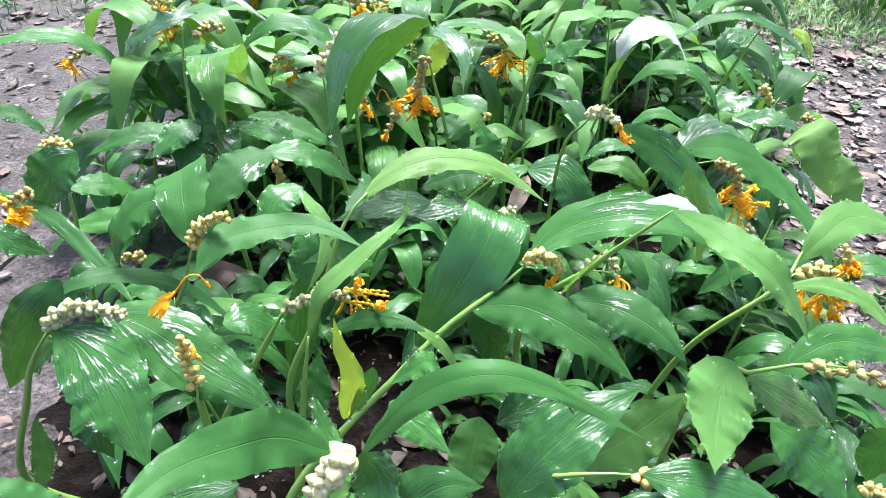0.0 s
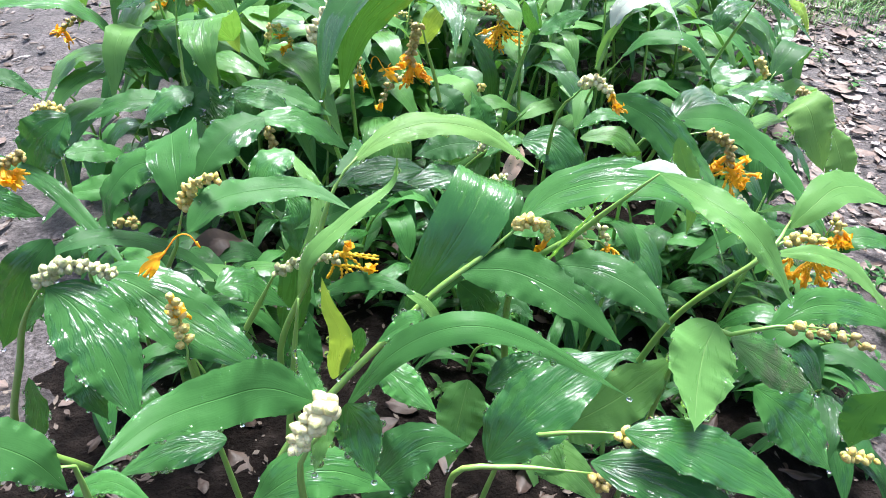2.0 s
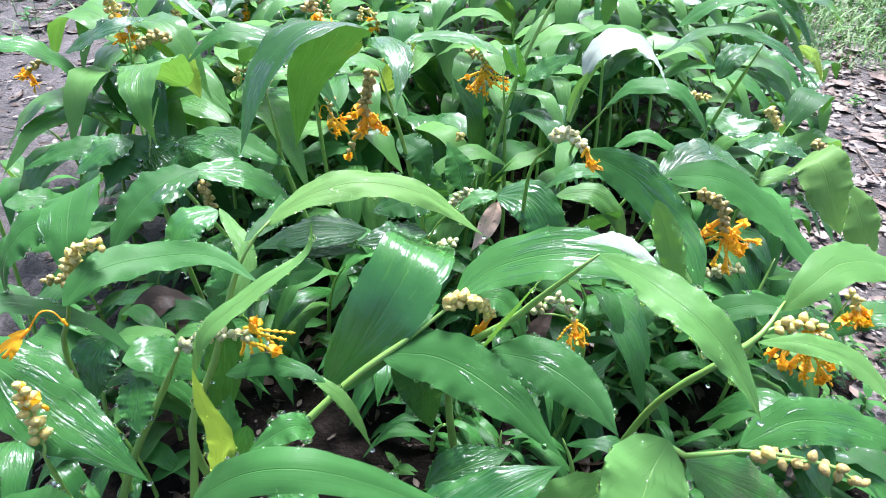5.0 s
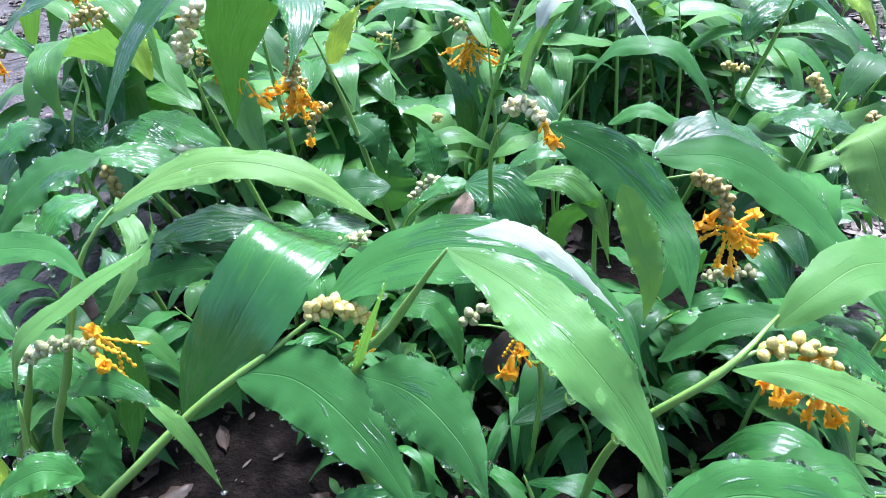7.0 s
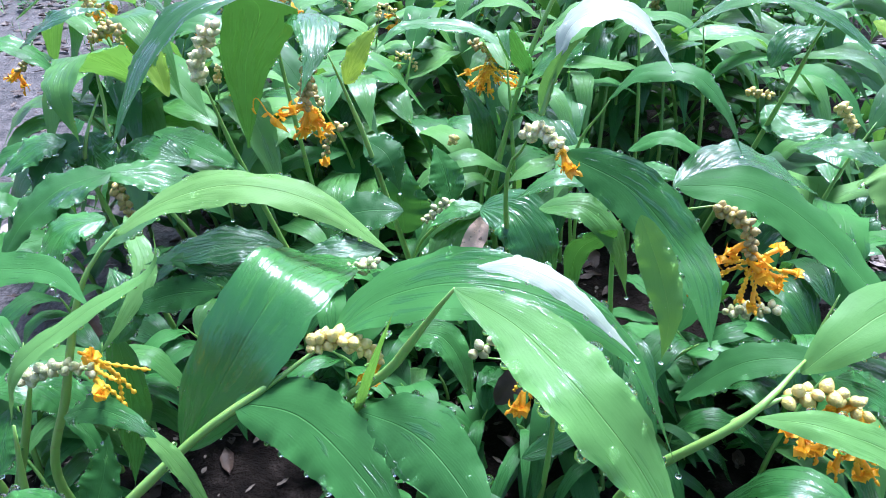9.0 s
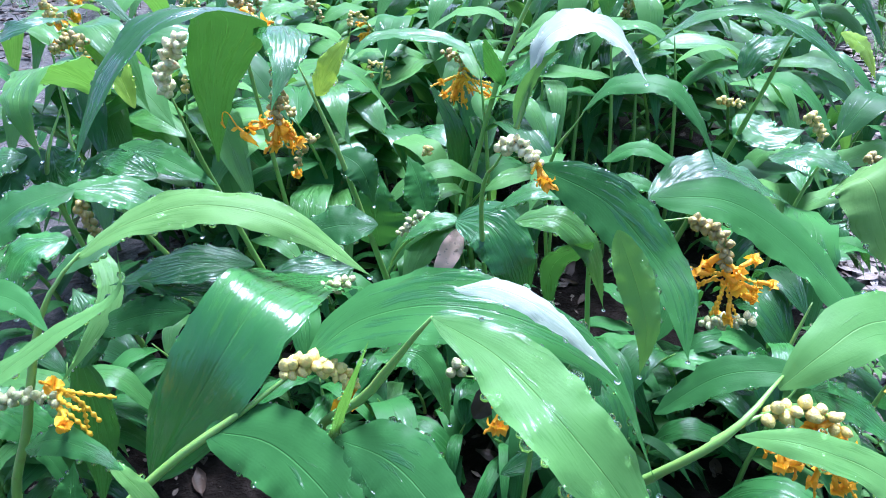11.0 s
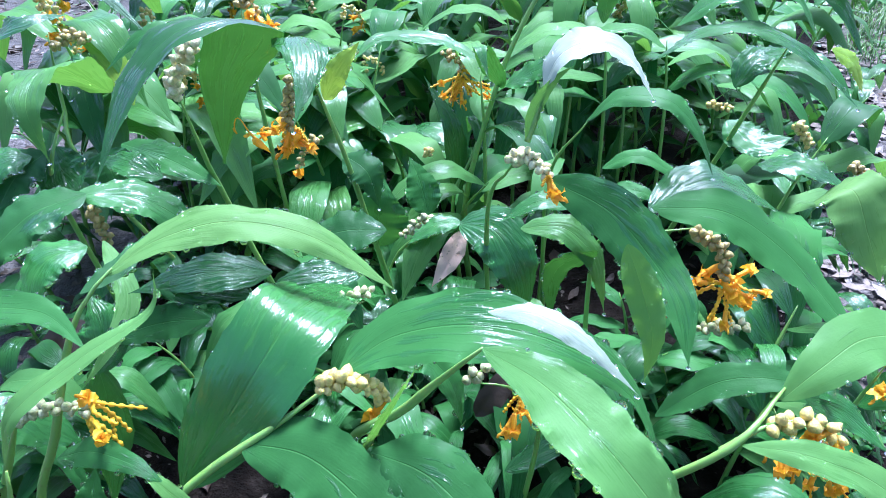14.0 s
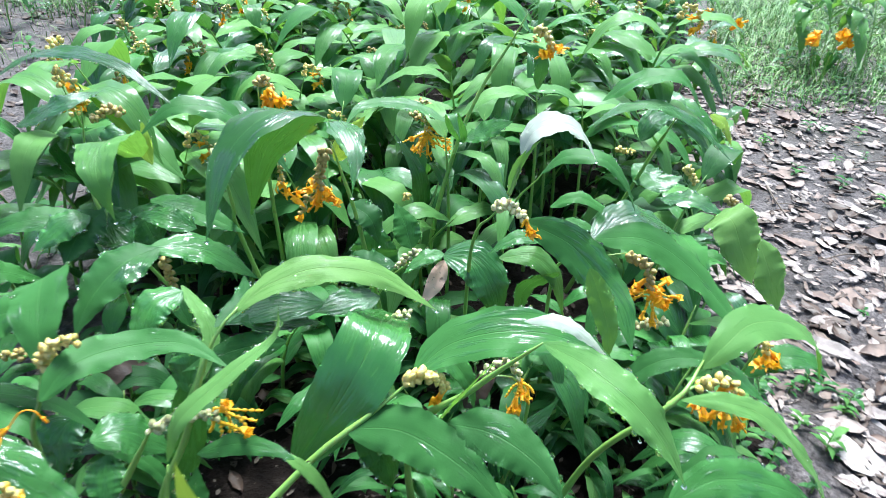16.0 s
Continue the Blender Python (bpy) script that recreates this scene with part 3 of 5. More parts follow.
p = ginger(-0.260, 0.600, "ginger plant with a cream bulbil spike and one orange flower")
stalk(p, [(-0.260, 0.600, 0.000), (-0.263, 0.585, 0.259), (-0.240, 0.578, 0.333), (-0.225, 0.575, 0.376)], 0.0028)
leaf(p, [(-0.230, 0.585, 0.373), (-0.240, 0.615, 0.400), (-0.257, 0.665, 0.407), (-0.298, 0.740, 0.340)], 0.054, (0, -0.9, 0.4), soak=1, tone=3)
leaf(p, [(-0.207, 0.535, 0.380), (-0.192, 0.560, 0.394), (-0.164, 0.590, 0.389), (-0.113, 0.600, 0.387), (-0.064, 0.575, 0.379)], 0.034, (0, -0.3, 1), soak=1, tone=3)
leaf(p, [(-0.260, 0.640, 0.392), (-0.293, 0.635, 0.383), (-0.318, 0.620, 0.352), (-0.317, 0.610, 0.314)], 0.042, (-0.4, -0.6, 0.6))
spike(p, [(-0.224, 0.575, 0.376), (-0.218, 0.575, 0.394), (-0.200, 0.570, 0.412), (-0.183, 0.570, 0.415)], 15, "cream", 0.0080, 0)
blossom(p, (-0.223, 0.505, 0.375), (-0.236, 0.495, 0.362), (-0.191, 0.510, 0.387), 0.020)

p = ginger(-0.300, 0.860, "ginger plant with drooping glossy leaves")
stalk(p, [(-0.270, 0.900, 0.000), (-0.289, 0.860, 0.300), (-0.284, 0.860, 0.358), (-0.279, 0.900, 0.403)], 0.0028)
leaf(p, [(-0.193, 0.780, 0.371), (-0.222, 0.745, 0.369), (-0.245, 0.710, 0.348), (-0.257, 0.680, 0.319)], 0.059, (-0.2, -0.5, 0.8))
leaf(p, [(-0.203, 0.780, 0.370), (-0.151, 0.800, 0.356), (-0.091, 0.800, 0.315)], 0.043, (0, -0.4, 1))
leaf(p, [(-0.284, 0.860, 0.370), (-0.303, 0.830, 0.356), (-0.315, 0.800, 0.329)], 0.060, (-0.2, -0.7, 0.6))
leaf(p, [(-0.344, 0.930, 0.319), (-0.409, 0.900, 0.328), (-0.468, 0.875, 0.307)], 0.042, (0, -0.4, 1))
leaf(p, [(-0.271, 0.970, 0.391), (-0.280, 0.900, 0.444), (-0.270, 0.838, 0.431), (-0.253, 0.820, 0.379)], 0.066, (0, -0.9, 0.4), fresh=1, soak=2, tone=3)
leaf(p, [(-0.274, 0.930, 0.337), (-0.257, 0.910, 0.318), (-0.243, 0.900, 0.288)], 0.059, (0.3, -0.7, 0.6))
leaf(p, [(-0.263, 0.950, 0.337), (-0.197, 0.930, 0.331), (-0.134, 0.920, 0.305)], 0.044, (0, -0.4, 1))
spike(p, [(-0.188, 0.775, 0.363), (-0.187, 0.775, 0.345), (-0.182, 0.775, 0.320)], 10, "tan", 0.0080, 0)

p = ginger(-0.550, 0.750, "ginger plant at the edge of the bed with long leaves")
stalk(p, [(-0.500, 0.820, 0.000), (-0.458, 0.800, 0.330), (-0.474, 0.780, 0.356)], 0.0024)
leaf(p, [(-0.522, 0.750, 0.334), (-0.427, 0.700, 0.325), (-0.368, 0.660, 0.297), (-0.305, 0.600, 0.277)], 0.020, (0.2, -0.5, 0.9))
leaf(p, [(-0.530, 0.800, 0.410), (-0.488, 0.800, 0.401), (-0.456, 0.800, 0.374)], 0.024, (0, -0.3, 1))
leaf(p, [(-0.404, 0.750, 0.382), (-0.429, 0.730, 0.362), (-0.458, 0.720, 0.311)], 0.056, (0.1, -0.8, 0.6))
leaf(p, [(-0.446, 0.620, 0.370), (-0.421, 0.620, 0.350), (-0.401, 0.640, 0.319)], 0.028, (0, -0.3, 1))
leaf(p, [(-0.487, 0.850, 0.271), (-0.452, 0.880, 0.263), (-0.421, 0.920, 0.222)], 0.043, (0, -0.5, 0.9))
leaf(p, [(-0.507, 0.860, 0.205), (-0.468, 0.880, 0.202), (-0.405, 0.950, 0.189)], 0.041, (0, -0.5, 0.9))
leaf(p, [(-0.390, 0.720, 0.235), (-0.413, 0.700, 0.241), (-0.444, 0.680, 0.196)], 0.041, (-0.2, -0.6, 0.8))
spike(p, [(-0.433, 0.790, 0.365), (-0.447, 0.790, 0.373), (-0.465, 0.790, 0.367)], 9, "cream", 0.0075, 0)
spike(p, [(-0.421, 0.680, 0.370), (-0.434, 0.670, 0.369), (-0.444, 0.660, 0.361)], 9, "tan", 0.0080, 4)
spike(p, [(-0.361, 0.750, 0.232), (-0.376, 0.750, 0.237), (-0.392, 0.750, 0.231)], 7, "tan", 0.0080, 0)

p = ginger(-0.620, 1.160, "tall ginger plant beside bare ground")
stalk(p, [(-0.450, 1.200, 0.000), (-0.478, 1.140, 0.225), (-0.498, 1.120, 0.290), (-0.506, 1.100, 0.336)], 0.0024)
leaf(p, [(-0.500, 1.100, 0.327), (-0.516, 1.100, 0.368), (-0.561, 1.080, 0.402), (-0.638, 1.050, 0.402), (-0.657, 1.020, 0.393)], 0.043, (0, -0.3, 1))
leaf(p, [(-0.442, 1.120, 0.271), (-0.483, 1.100, 0.303), (-0.535, 1.060, 0.300)], 0.037, (0, -0.3, 1))
leaf(p, [(-0.421, 1.150, 0.279), (-0.423, 1.150, 0.329), (-0.411, 1.180, 0.375), (-0.397, 1.200, 0.407)], 0.080, (-0.3, -0.8, 0.5))
leaf(p, [(-0.443, 1.140, 0.252), (-0.468, 1.120, 0.339), (-0.387, 1.100, 0.375)], 0.033, (0, -0.5, 1))
spike(p, [(-0.531, 1.100, 0.376), (-0.555, 1.100, 0.367), (-0.575, 1.100, 0.353)], 6, "tan", 0.0080, 3)

p = ginger(-0.120, 0.570, "tall ginger plant with long arching pale leaves")
stalk(p, [(-0.115, 0.535, 0.000), (-0.139, 0.500, 0.103), (-0.127, 0.515, 0.230), (-0.117, 0.530, 0.310)], 0.0034)
stalk(p, [(-0.145, 0.600, 0.000), (-0.154, 0.565, 0.190), (-0.117, 0.575, 0.295), (-0.095, 0.598, 0.369), (-0.081, 0.613, 0.395), (-0.066, 0.622, 0.411)], 0.0032)
leaf(p, [(-0.071, 0.619, 0.406), (-0.040, 0.642, 0.423), (0.007, 0.660, 0.430), (0.062, 0.668, 0.415), (0.116, 0.667, 0.376)], 0.035, (0, -0.35, 1), fresh=3, wave=0.14, soak=2, tone=3)
leaf(p, [(-0.117, 0.530, 0.314), (-0.103, 0.540, 0.354), (-0.066, 0.570, 0.379), (-0.032, 0.600, 0.396), (-0.027, 0.610, 0.424)], 0.018, (-0.45, -0.65, 0.6), fresh=1, soak=1, tone=4)
leaf(p, [(-0.086, 0.610, 0.397), (-0.069, 0.650, 0.402), (-0.079, 0.700, 0.393)], 0.017, (0, -0.5, 0.8))
leaf(p, [(-0.143, 0.660, 0.266), (-0.141, 0.680, 0.302), (-0.159, 0.700, 0.319)], 0.044, (0, -0.9, 0.3))
leaf(p, [(-0.078, 0.460, 0.278), (-0.068, 0.460, 0.328), (-0.077, 0.465, 0.361), (-0.081, 0.470, 0.387)], 0.020, (0, -1, 0.2), fresh=2)
leaf(p, [(-0.052, 0.470, 0.332), (-0.059, 0.465, 0.310), (-0.073, 0.460, 0.280)], 0.019, (0.5, -0.7, 0.4))
leaf(p, [(-0.136, 0.560, 0.160), (-0.127, 0.580, 0.192), (-0.124, 0.600, 0.224)], 0.037, (0, -1, 0.2))

p = ginger(-0.060, 0.330, "ginger plant with a white bulbil cluster")
stalk(p, [(-0.060, 0.340, 0.000), (-0.075, 0.310, 0.339), (-0.058, 0.315, 0.391), (-0.051, 0.318, 0.412)], 0.0028)
leaf(p, [(-0.061, 0.315, 0.423), (-0.094, 0.335, 0.410), (-0.126, 0.345, 0.389), (-0.165, 0.330, 0.383), (-0.188, 0.290, 0.389)], 0.040, (-0.1, -0.5, 0.9), soak=1, tone=3)
leaf(p, [(-0.143, 0.370, 0.312), (-0.178, 0.360, 0.313), (-0.218, 0.340, 0.304)], 0.029, (0, -0.5, 0.9))
leaf(p, [(-0.055, 0.320, 0.416), (-0.065, 0.330, 0.422), (-0.075, 0.345, 0.438)], 0.010, (0.4, -0.8, 0.3))
leaf(p, [(-0.125, 0.340, 0.270), (-0.090, 0.345, 0.302), (-0.058, 0.350, 0.302), (-0.020, 0.350, 0.280)], 0.040, (0, -0.5, 0.9))
leaf(p, [(-0.046, 0.335, 0.397), (-0.038, 0.330, 0.376), (-0.028, 0.310, 0.352)], 0.030, (0.2, -0.8, 0.6))
leaf(p, [(-0.049, 0.350, 0.376), (-0.017, 0.342, 0.435), (0.023, 0.335, 0.466), (0.068, 0.342, 0.447), (0.141, 0.355, 0.384)], 0.021, (0, -0.4, 1), soak=1, tone=3)
leaf(p, [(-0.038, 0.460, 0.301), (-0.013, 0.440, 0.294), (0.015, 0.420, 0.283)], 0.031, (0, -0.6, 0.8))
leaf(p, [(-0.056, 0.330, 0.404), (-0.059, 0.320, 0.390), (-0.063, 0.300, 0.374)], 0.015, (-0.3, -0.8, 0.5), fresh=1)
spike(p, [(-0.047, 0.312, 0.425), (-0.055, 0.307, 0.426), (-0.063, 0.303, 0.416), (-0.070, 0.300, 0.402)], 17, "white", 0.0096, 0)

p = ginger(-0.230, 0.230, "ginger plant cut by the edge of the view")
stalk(p, [(-0.240, 0.300, 0.000), (-0.180, 0.270, 0.404), (-0.187, 0.260, 0.415)], 0.0024)
leaf(p, [(-0.217, 0.250, 0.477), (-0.196, 0.250, 0.468), (-0.180, 0.250, 0.455), (-0.171, 0.250, 0.431)], 0.027, (0, -0.3, 1))
leaf(p, [(-0.198, 0.280, 0.382), (-0.172, 0.280, 0.393), (-0.143, 0.270, 0.381)], 0.013, (0, -0.4, 1))

p = ginger(0.070, 0.420, "low ginger plant with broad wet leaves")
stalk(p, [(0.040, 0.450, 0.000), (0.027, 0.390, 0.234), (0.072, 0.385, 0.260), (0.138, 0.375, 0.268)], 0.0026)
stalk(p, [(0.050, 0.460, 0.000), (0.079, 0.430, 0.225), (0.099, 0.400, 0.283), (0.141, 0.392, 0.298), (0.170, 0.385, 0.303)], 0.0022)
leaf(p, [(0.058, 0.400, 0.247), (0.089, 0.415, 0.287), (0.132, 0.440, 0.310), (0.174, 0.457, 0.324)], 0.063, (-0.2, -0.5, 0.85), soak=3, tone=3)
leaf(p, [(0.126, 0.460, 0.206), (0.185, 0.480, 0.231), (0.247, 0.500, 0.277)], 0.061, (0.1, -0.6, 0.8), fresh=1)
leaf(p, [(0.046, 0.500, 0.235), (0.039, 0.480, 0.208), (0.028, 0.450, 0.161)], 0.048, (-0.1, -0.8, 0.5), fresh=1)
leaf(p, [(0.152, 0.370, 0.328), (0.189, 0.362, 0.326), (0.230, 0.350, 0.316), (0.284, 0.330, 0.292)], 0.042, (0, -0.4, 0.9), soak=3, tone=3)
leaf(p, [(0.131, 0.365, 0.297), (0.181, 0.345, 0.304), (0.242, 0.320, 0.291)], 0.040, (0, -0.5, 0.9))
leaf(p, [(0.125, 0.400, 0.231), (0.108, 0.420, 0.231), (0.085, 0.450, 0.219)], 0.035, (0, -0.6, 0.8), fresh=1)
leaf(p, [(0.071, 0.550, 0.165), (0.108, 0.560, 0.182), (0.154, 0.580, 0.187)], 0.043, (0, -0.5, 0.9))
leaf(p, [(-0.046, 0.370, 0.238), (-0.018, 0.375, 0.278), (0.008, 0.380, 0.297), (0.039, 0.385, 0.290)], 0.050, (-0.2, -0.5, 0.85))
leaf(p, [(0.083, 0.440, 0.230), (0.112, 0.430, 0.219), (0.142, 0.415, 0.207), (0.169, 0.400, 0.180)], 0.040, (0.2, -0.6, 0.8), fresh=1)
spike(p, [(0.153, 0.387, 0.303), (0.170, 0.384, 0.303), (0.184, 0.380, 0.294), (0.192, 0.378, 0.286)], 9, "cream", 0.0085, 0)
spike(p, [(0.138, 0.375, 0.268), (0.151, 0.370, 0.256)], 4, "tan", 0.0090, 0)

p = ginger(0.300, 0.500, "ginger plant with broad drooping bright leaves")
stalk(p, [(0.240, 0.520, 0.000), (0.233, 0.480, 0.306), (0.249, 0.440, 0.362), (0.278, 0.430, 0.382), (0.309, 0.425, 0.384)], 0.0024)
leaf(p, [(0.238, 0.450, 0.364), (0.221, 0.425, 0.358), (0.208, 0.393, 0.348), (0.198, 0.361, 0.341)], 0.060, (0, -0.8, 0.5), fresh=1, soak=1, tone=3)
leaf(p, [(0.248, 0.440, 0.357), (0.290, 0.450, 0.324), (0.379, 0.480, 0.246)], 0.040, (0.2, -0.6, 0.8))
leaf(p, [(0.307, 0.470, 0.267), (0.337, 0.450, 0.252), (0.376, 0.420, 0.211)], 0.059, (0.3, -0.7, 0.6))
leaf(p, [(0.290, 0.460, 0.351), (0.329, 0.470, 0.368), (0.380, 0.470, 0.359), (0.421, 0.470, 0.333)], 0.033, (0, -0.5, 0.9))
spike(p, [(0.279, 0.430, 0.380), (0.300, 0.428, 0.378), (0.325, 0.426, 0.378), (0.351, 0.424, 0.362)], 8, "tan", 0.0080, 0)
spike(p, [(0.283, 0.429, 0.386), (0.286, 0.429, 0.388)], 1, "cream", 0.0110, 0)
spike(p, [(0.461, 0.500, 0.127), (0.482, 0.500, 0.121), (0.501, 0.500, 0.118)], 7, "cream", 0.0090, 0)
leaf(p, [(0.466, 0.500, 0.229), (0.459, 0.500, 0.185), (0.463, 0.500, 0.137)], 0.047, (-0.2, -0.7, 0.6))

p = ginger(-0.030, 0.500, "leaning ginger plant with two very broad wet leaves")
stalk(p, [(-0.210, 0.420, 0.000), (-0.135, 0.468, 0.160), (-0.080, 0.500, 0.224), (-0.036, 0.522, 0.265), (0.009, 0.547, 0.305), (0.059, 0.565, 0.341), (0.097, 0.585, 0.367)], 0.0034)
leaf(p, [(-0.017, 0.555, 0.275), (0.021, 0.570, 0.334), (0.046, 0.590, 0.373), (0.060, 0.625, 0.387), (0.065, 0.700, 0.342), (0.086, 0.770, 0.285)], 0.066, (0.1, -0.5, 0.9), soak=3, tone=5)
leaf(p, [(0.092, 0.590, 0.362), (0.128, 0.606, 0.386), (0.180, 0.600, 0.406), (0.232, 0.596, 0.400), (0.279, 0.598, 0.364), (0.313, 0.573, 0.295)], 0.050, (0, -0.4, 1), tail=1, soak=2, tone=4)
leaf(p, [(0.033, 0.559, 0.326), (0.085, 0.545, 0.336), (0.137, 0.510, 0.330), (0.176, 0.474, 0.312)], 0.048, (-0.15, -0.6, 0.8), soak=1, tone=3)
leaf(p, [(0.037, 0.600, 0.276), (0.063, 0.600, 0.244), (0.074, 0.600, 0.187)], 0.040, (0, -0.8, 0.5))
spike(p, [(0.083, 0.575, 0.365), (0.096, 0.580, 0.369), (0.111, 0.585, 0.363), (0.124, 0.590, 0.346)], 18, "cream", 0.0085, 1)
# narrow white blade added over the broad leaf as its painted sky glare
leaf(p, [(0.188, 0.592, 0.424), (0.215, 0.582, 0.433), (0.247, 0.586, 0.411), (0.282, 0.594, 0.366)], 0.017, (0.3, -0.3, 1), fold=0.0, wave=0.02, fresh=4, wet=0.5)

p = ginger(0.130, 0.600, "ginger plant with one long bright arching leaf")
stalk(p, [(0.115, 0.625, 0.000), (0.090, 0.585, 0.274), (0.144, 0.560, 0.373), (0.181, 0.530, 0.444), (0.189, 0.524, 0.458)], 0.0032)
leaf(p, [(0.189, 0.524, 0.458), (0.219, 0.515, 0.446), (0.250, 0.484, 0.438), (0.276, 0.468, 0.412), (0.292, 0.452, 0.385)], 0.036, (0.3, -0.5, 0.8), fresh=1, soak=2, tone=3)
leaf(p, [(0.122, 0.550, 0.342), (0.161, 0.530, 0.351), (0.194, 0.500, 0.349), (0.213, 0.473, 0.339)], 0.044, (-0.15, -0.6, 0.8), soak=1, tone=2)
leaf(p, [(0.104, 0.575, 0.297), (0.131, 0.550, 0.372), (0.157, 0.530, 0.437)], 0.007, (0.5, -0.8, 0.2), fresh=1)
leaf(p, [(0.101, 0.700, 0.271), (0.136, 0.700, 0.277), (0.157, 0.690, 0.256), (0.166, 0.680, 0.221)], 0.027, (0.2, -0.6, 0.8))
leaf(p, [(0.069, 0.620, 0.203), (0.101, 0.620, 0.228), (0.124, 0.600, 0.220)], 0.028, (0, -0.6, 0.8))

p = ginger(0.210, 0.720, "ginger plant with pale buds and orange flowers")
stalk(p, [(0.220, 0.740, 0.000), (0.229, 0.720, 0.092), (0.232, 0.700, 0.214), (0.206, 0.680, 0.272), (0.179, 0.675, 0.280)], 0.0022)
spike(p, [(0.170, 0.675, 0.281), (0.184, 0.675, 0.297), (0.199, 0.680, 0.296), (0.215, 0.685, 0.266)], 9, "pale", 0.0080, 1)
branches(p, (0.215, 0.685, 0.266), 0.028, -2.3, 1.5, 7, (1, 3, 5), 6)
leaf(p, [(0.206, 0.720, 0.114), (0.257, 0.740, 0.140), (0.289, 0.760, 0.162)], 0.022, (0, -0.5, 0.9))

p = ginger(-0.290, 0.580, "ginger plant with withered orange flower branches")
stalk(p, [(-0.290, 0.580, 0.000), (-0.232, 0.580, 0.140), (-0.185, 0.580, 0.230), (-0.148, 0.580, 0.302)], 0.0036)
spike(p, [(-0.150, 0.576, 0.302), (-0.128, 0.574, 0.316), (-0.106, 0.574, 0.323), (-0.084, 0.576, 0.322)], 15, "pale", 0.0076, 0)
branches(p, (-0.085, 0.578, 0.322), 0.044, -1.9, 3.0, 9, (7, 8))
leaf(p, [(-0.100, 0.552, 0.298), (-0.062, 0.543, 0.322), (-0.025, 0.534, 0.324), (0.000, 0.526, 0.314)], 0.020, (0, -0.5, 0.9))
leaf(p, [(-0.022, 0.533, 0.323), (0.002, 0.524, 0.312), (0.017, 0.518, 0.292), (0.030, 0.512, 0.262)], 0.011, (0.4, -0.5, 0.7), fresh=3, wet=0.3)
leaf(p, [(0.004, 0.450, 0.353), (-0.008, 0.440, 0.369), (-0.035, 0.430, 0.355)], 0.019, (0, -0.5, 0.9))
leaf(p, [(-0.150, 0.670, 0.270), (-0.152, 0.665, 0.216), (-0.164, 0.660, 0.152), (-0.179, 0.650, 0.081)], 0.040, (0.2, -0.9, 0.4))
leaf(p, [(-0.260, 0.660, 0.182), (-0.205, 0.640, 0.189), (-0.166, 0.620, 0.165), (-0.156, 0.600, 0.121)], 0.018, (0.3, -0.8, 0.4))
leaf(p, [(-0.004, 0.730, 0.335), (-0.054, 0.710, 0.344), (-0.114, 0.690, 0.332)], 0.036, (0, -0.5, 0.9), soak=3, tone=3)
leaf(p, [(-0.087, 0.690, 0.339), (-0.051, 0.710, 0.326), (-0.008, 0.720, 0.315)], 0.026, (0.2, -0.5, 0.9))
leaf(p, [(-0.040, 0.680, 0.321), (-0.090, 0.680, 0.310), (-0.146, 0.660, 0.295)], 0.031, (0, -0.6, 0.8))
leaf(p, [(-0.144, 0.700, 0.370), (-0.164, 0.680, 0.370), (-0.171, 0.660, 0.356), (-0.160, 0.640, 0.334)], 0.042, (-0.2, -0.6, 0.8))
leaf(p, [(-0.160, 0.740, 0.348), (-0.123, 0.700, 0.320), (-0.122, 0.660, 0.301), (-0.139, 0.630, 0.275)], 0.020, (0.4, -0.6, 0.6), fresh=1)

p = ginger(0.300, 0.700, "ginger plant with white bulbils and orange flowers")
stalk(p, [(0.270, 0.680, 0.000), (0.290, 0.622, 0.210), (0.349, 0.600, 0.318), (0.391, 0.643, 0.335)], 0.0032)
stalk(p, [(0.345, 0.602, 0.312), (0.360, 0.607, 0.324), (0.374, 0.612, 0.331)], 0.0018)
leaf(p, [(0.356, 0.600, 0.322), (0.390, 0.585, 0.335), (0.440, 0.580, 0.315), (0.492, 0.565, 0.262), (0.525, 0.550, 0.205)], 0.027, (-0.1, -0.3, 1), fresh=1, soak=1, tone=4)
leaf(p, [(0.389, 0.638, 0.328), (0.414, 0.652, 0.348), (0.450, 0.676, 0.358), (0.505, 0.695, 0.342), (0.556, 0.705, 0.302), (0.580, 0.707, 0.246)], 0.045, (0, -0.4, 1), fresh=1, soak=1, tone=3)
spike(p, [(0.372, 0.612, 0.330), (0.392, 0.615, 0.334), (0.412, 0.618, 0.328), (0.424, 0.620, 0.312)], 10, "cream", 0.0092, 3)
branches(p, (0.420, 0.622, 0.296), 0.024, -2.3, 1.6, 8, (0, 1, 2, 3, 4, 5, 6, 7), 21)
branches(p, (0.394, 0.625, 0.298), 0.020, -2.0, 0.9, 3, (0, 1, 2), 22)
leaf(p, [(0.335, 0.720, 0.213), (0.381, 0.720, 0.262), (0.430, 0.715, 0.273), (0.481, 0.710, 0.255)], 0.031, (0, -0.4, 1), soak=1, tone=2)
leaf(p, [(0.439, 0.700, 0.272), (0.481, 0.714, 0.245), (0.521, 0.700, 0.217)], 0.028, (0, -0.4, 1))

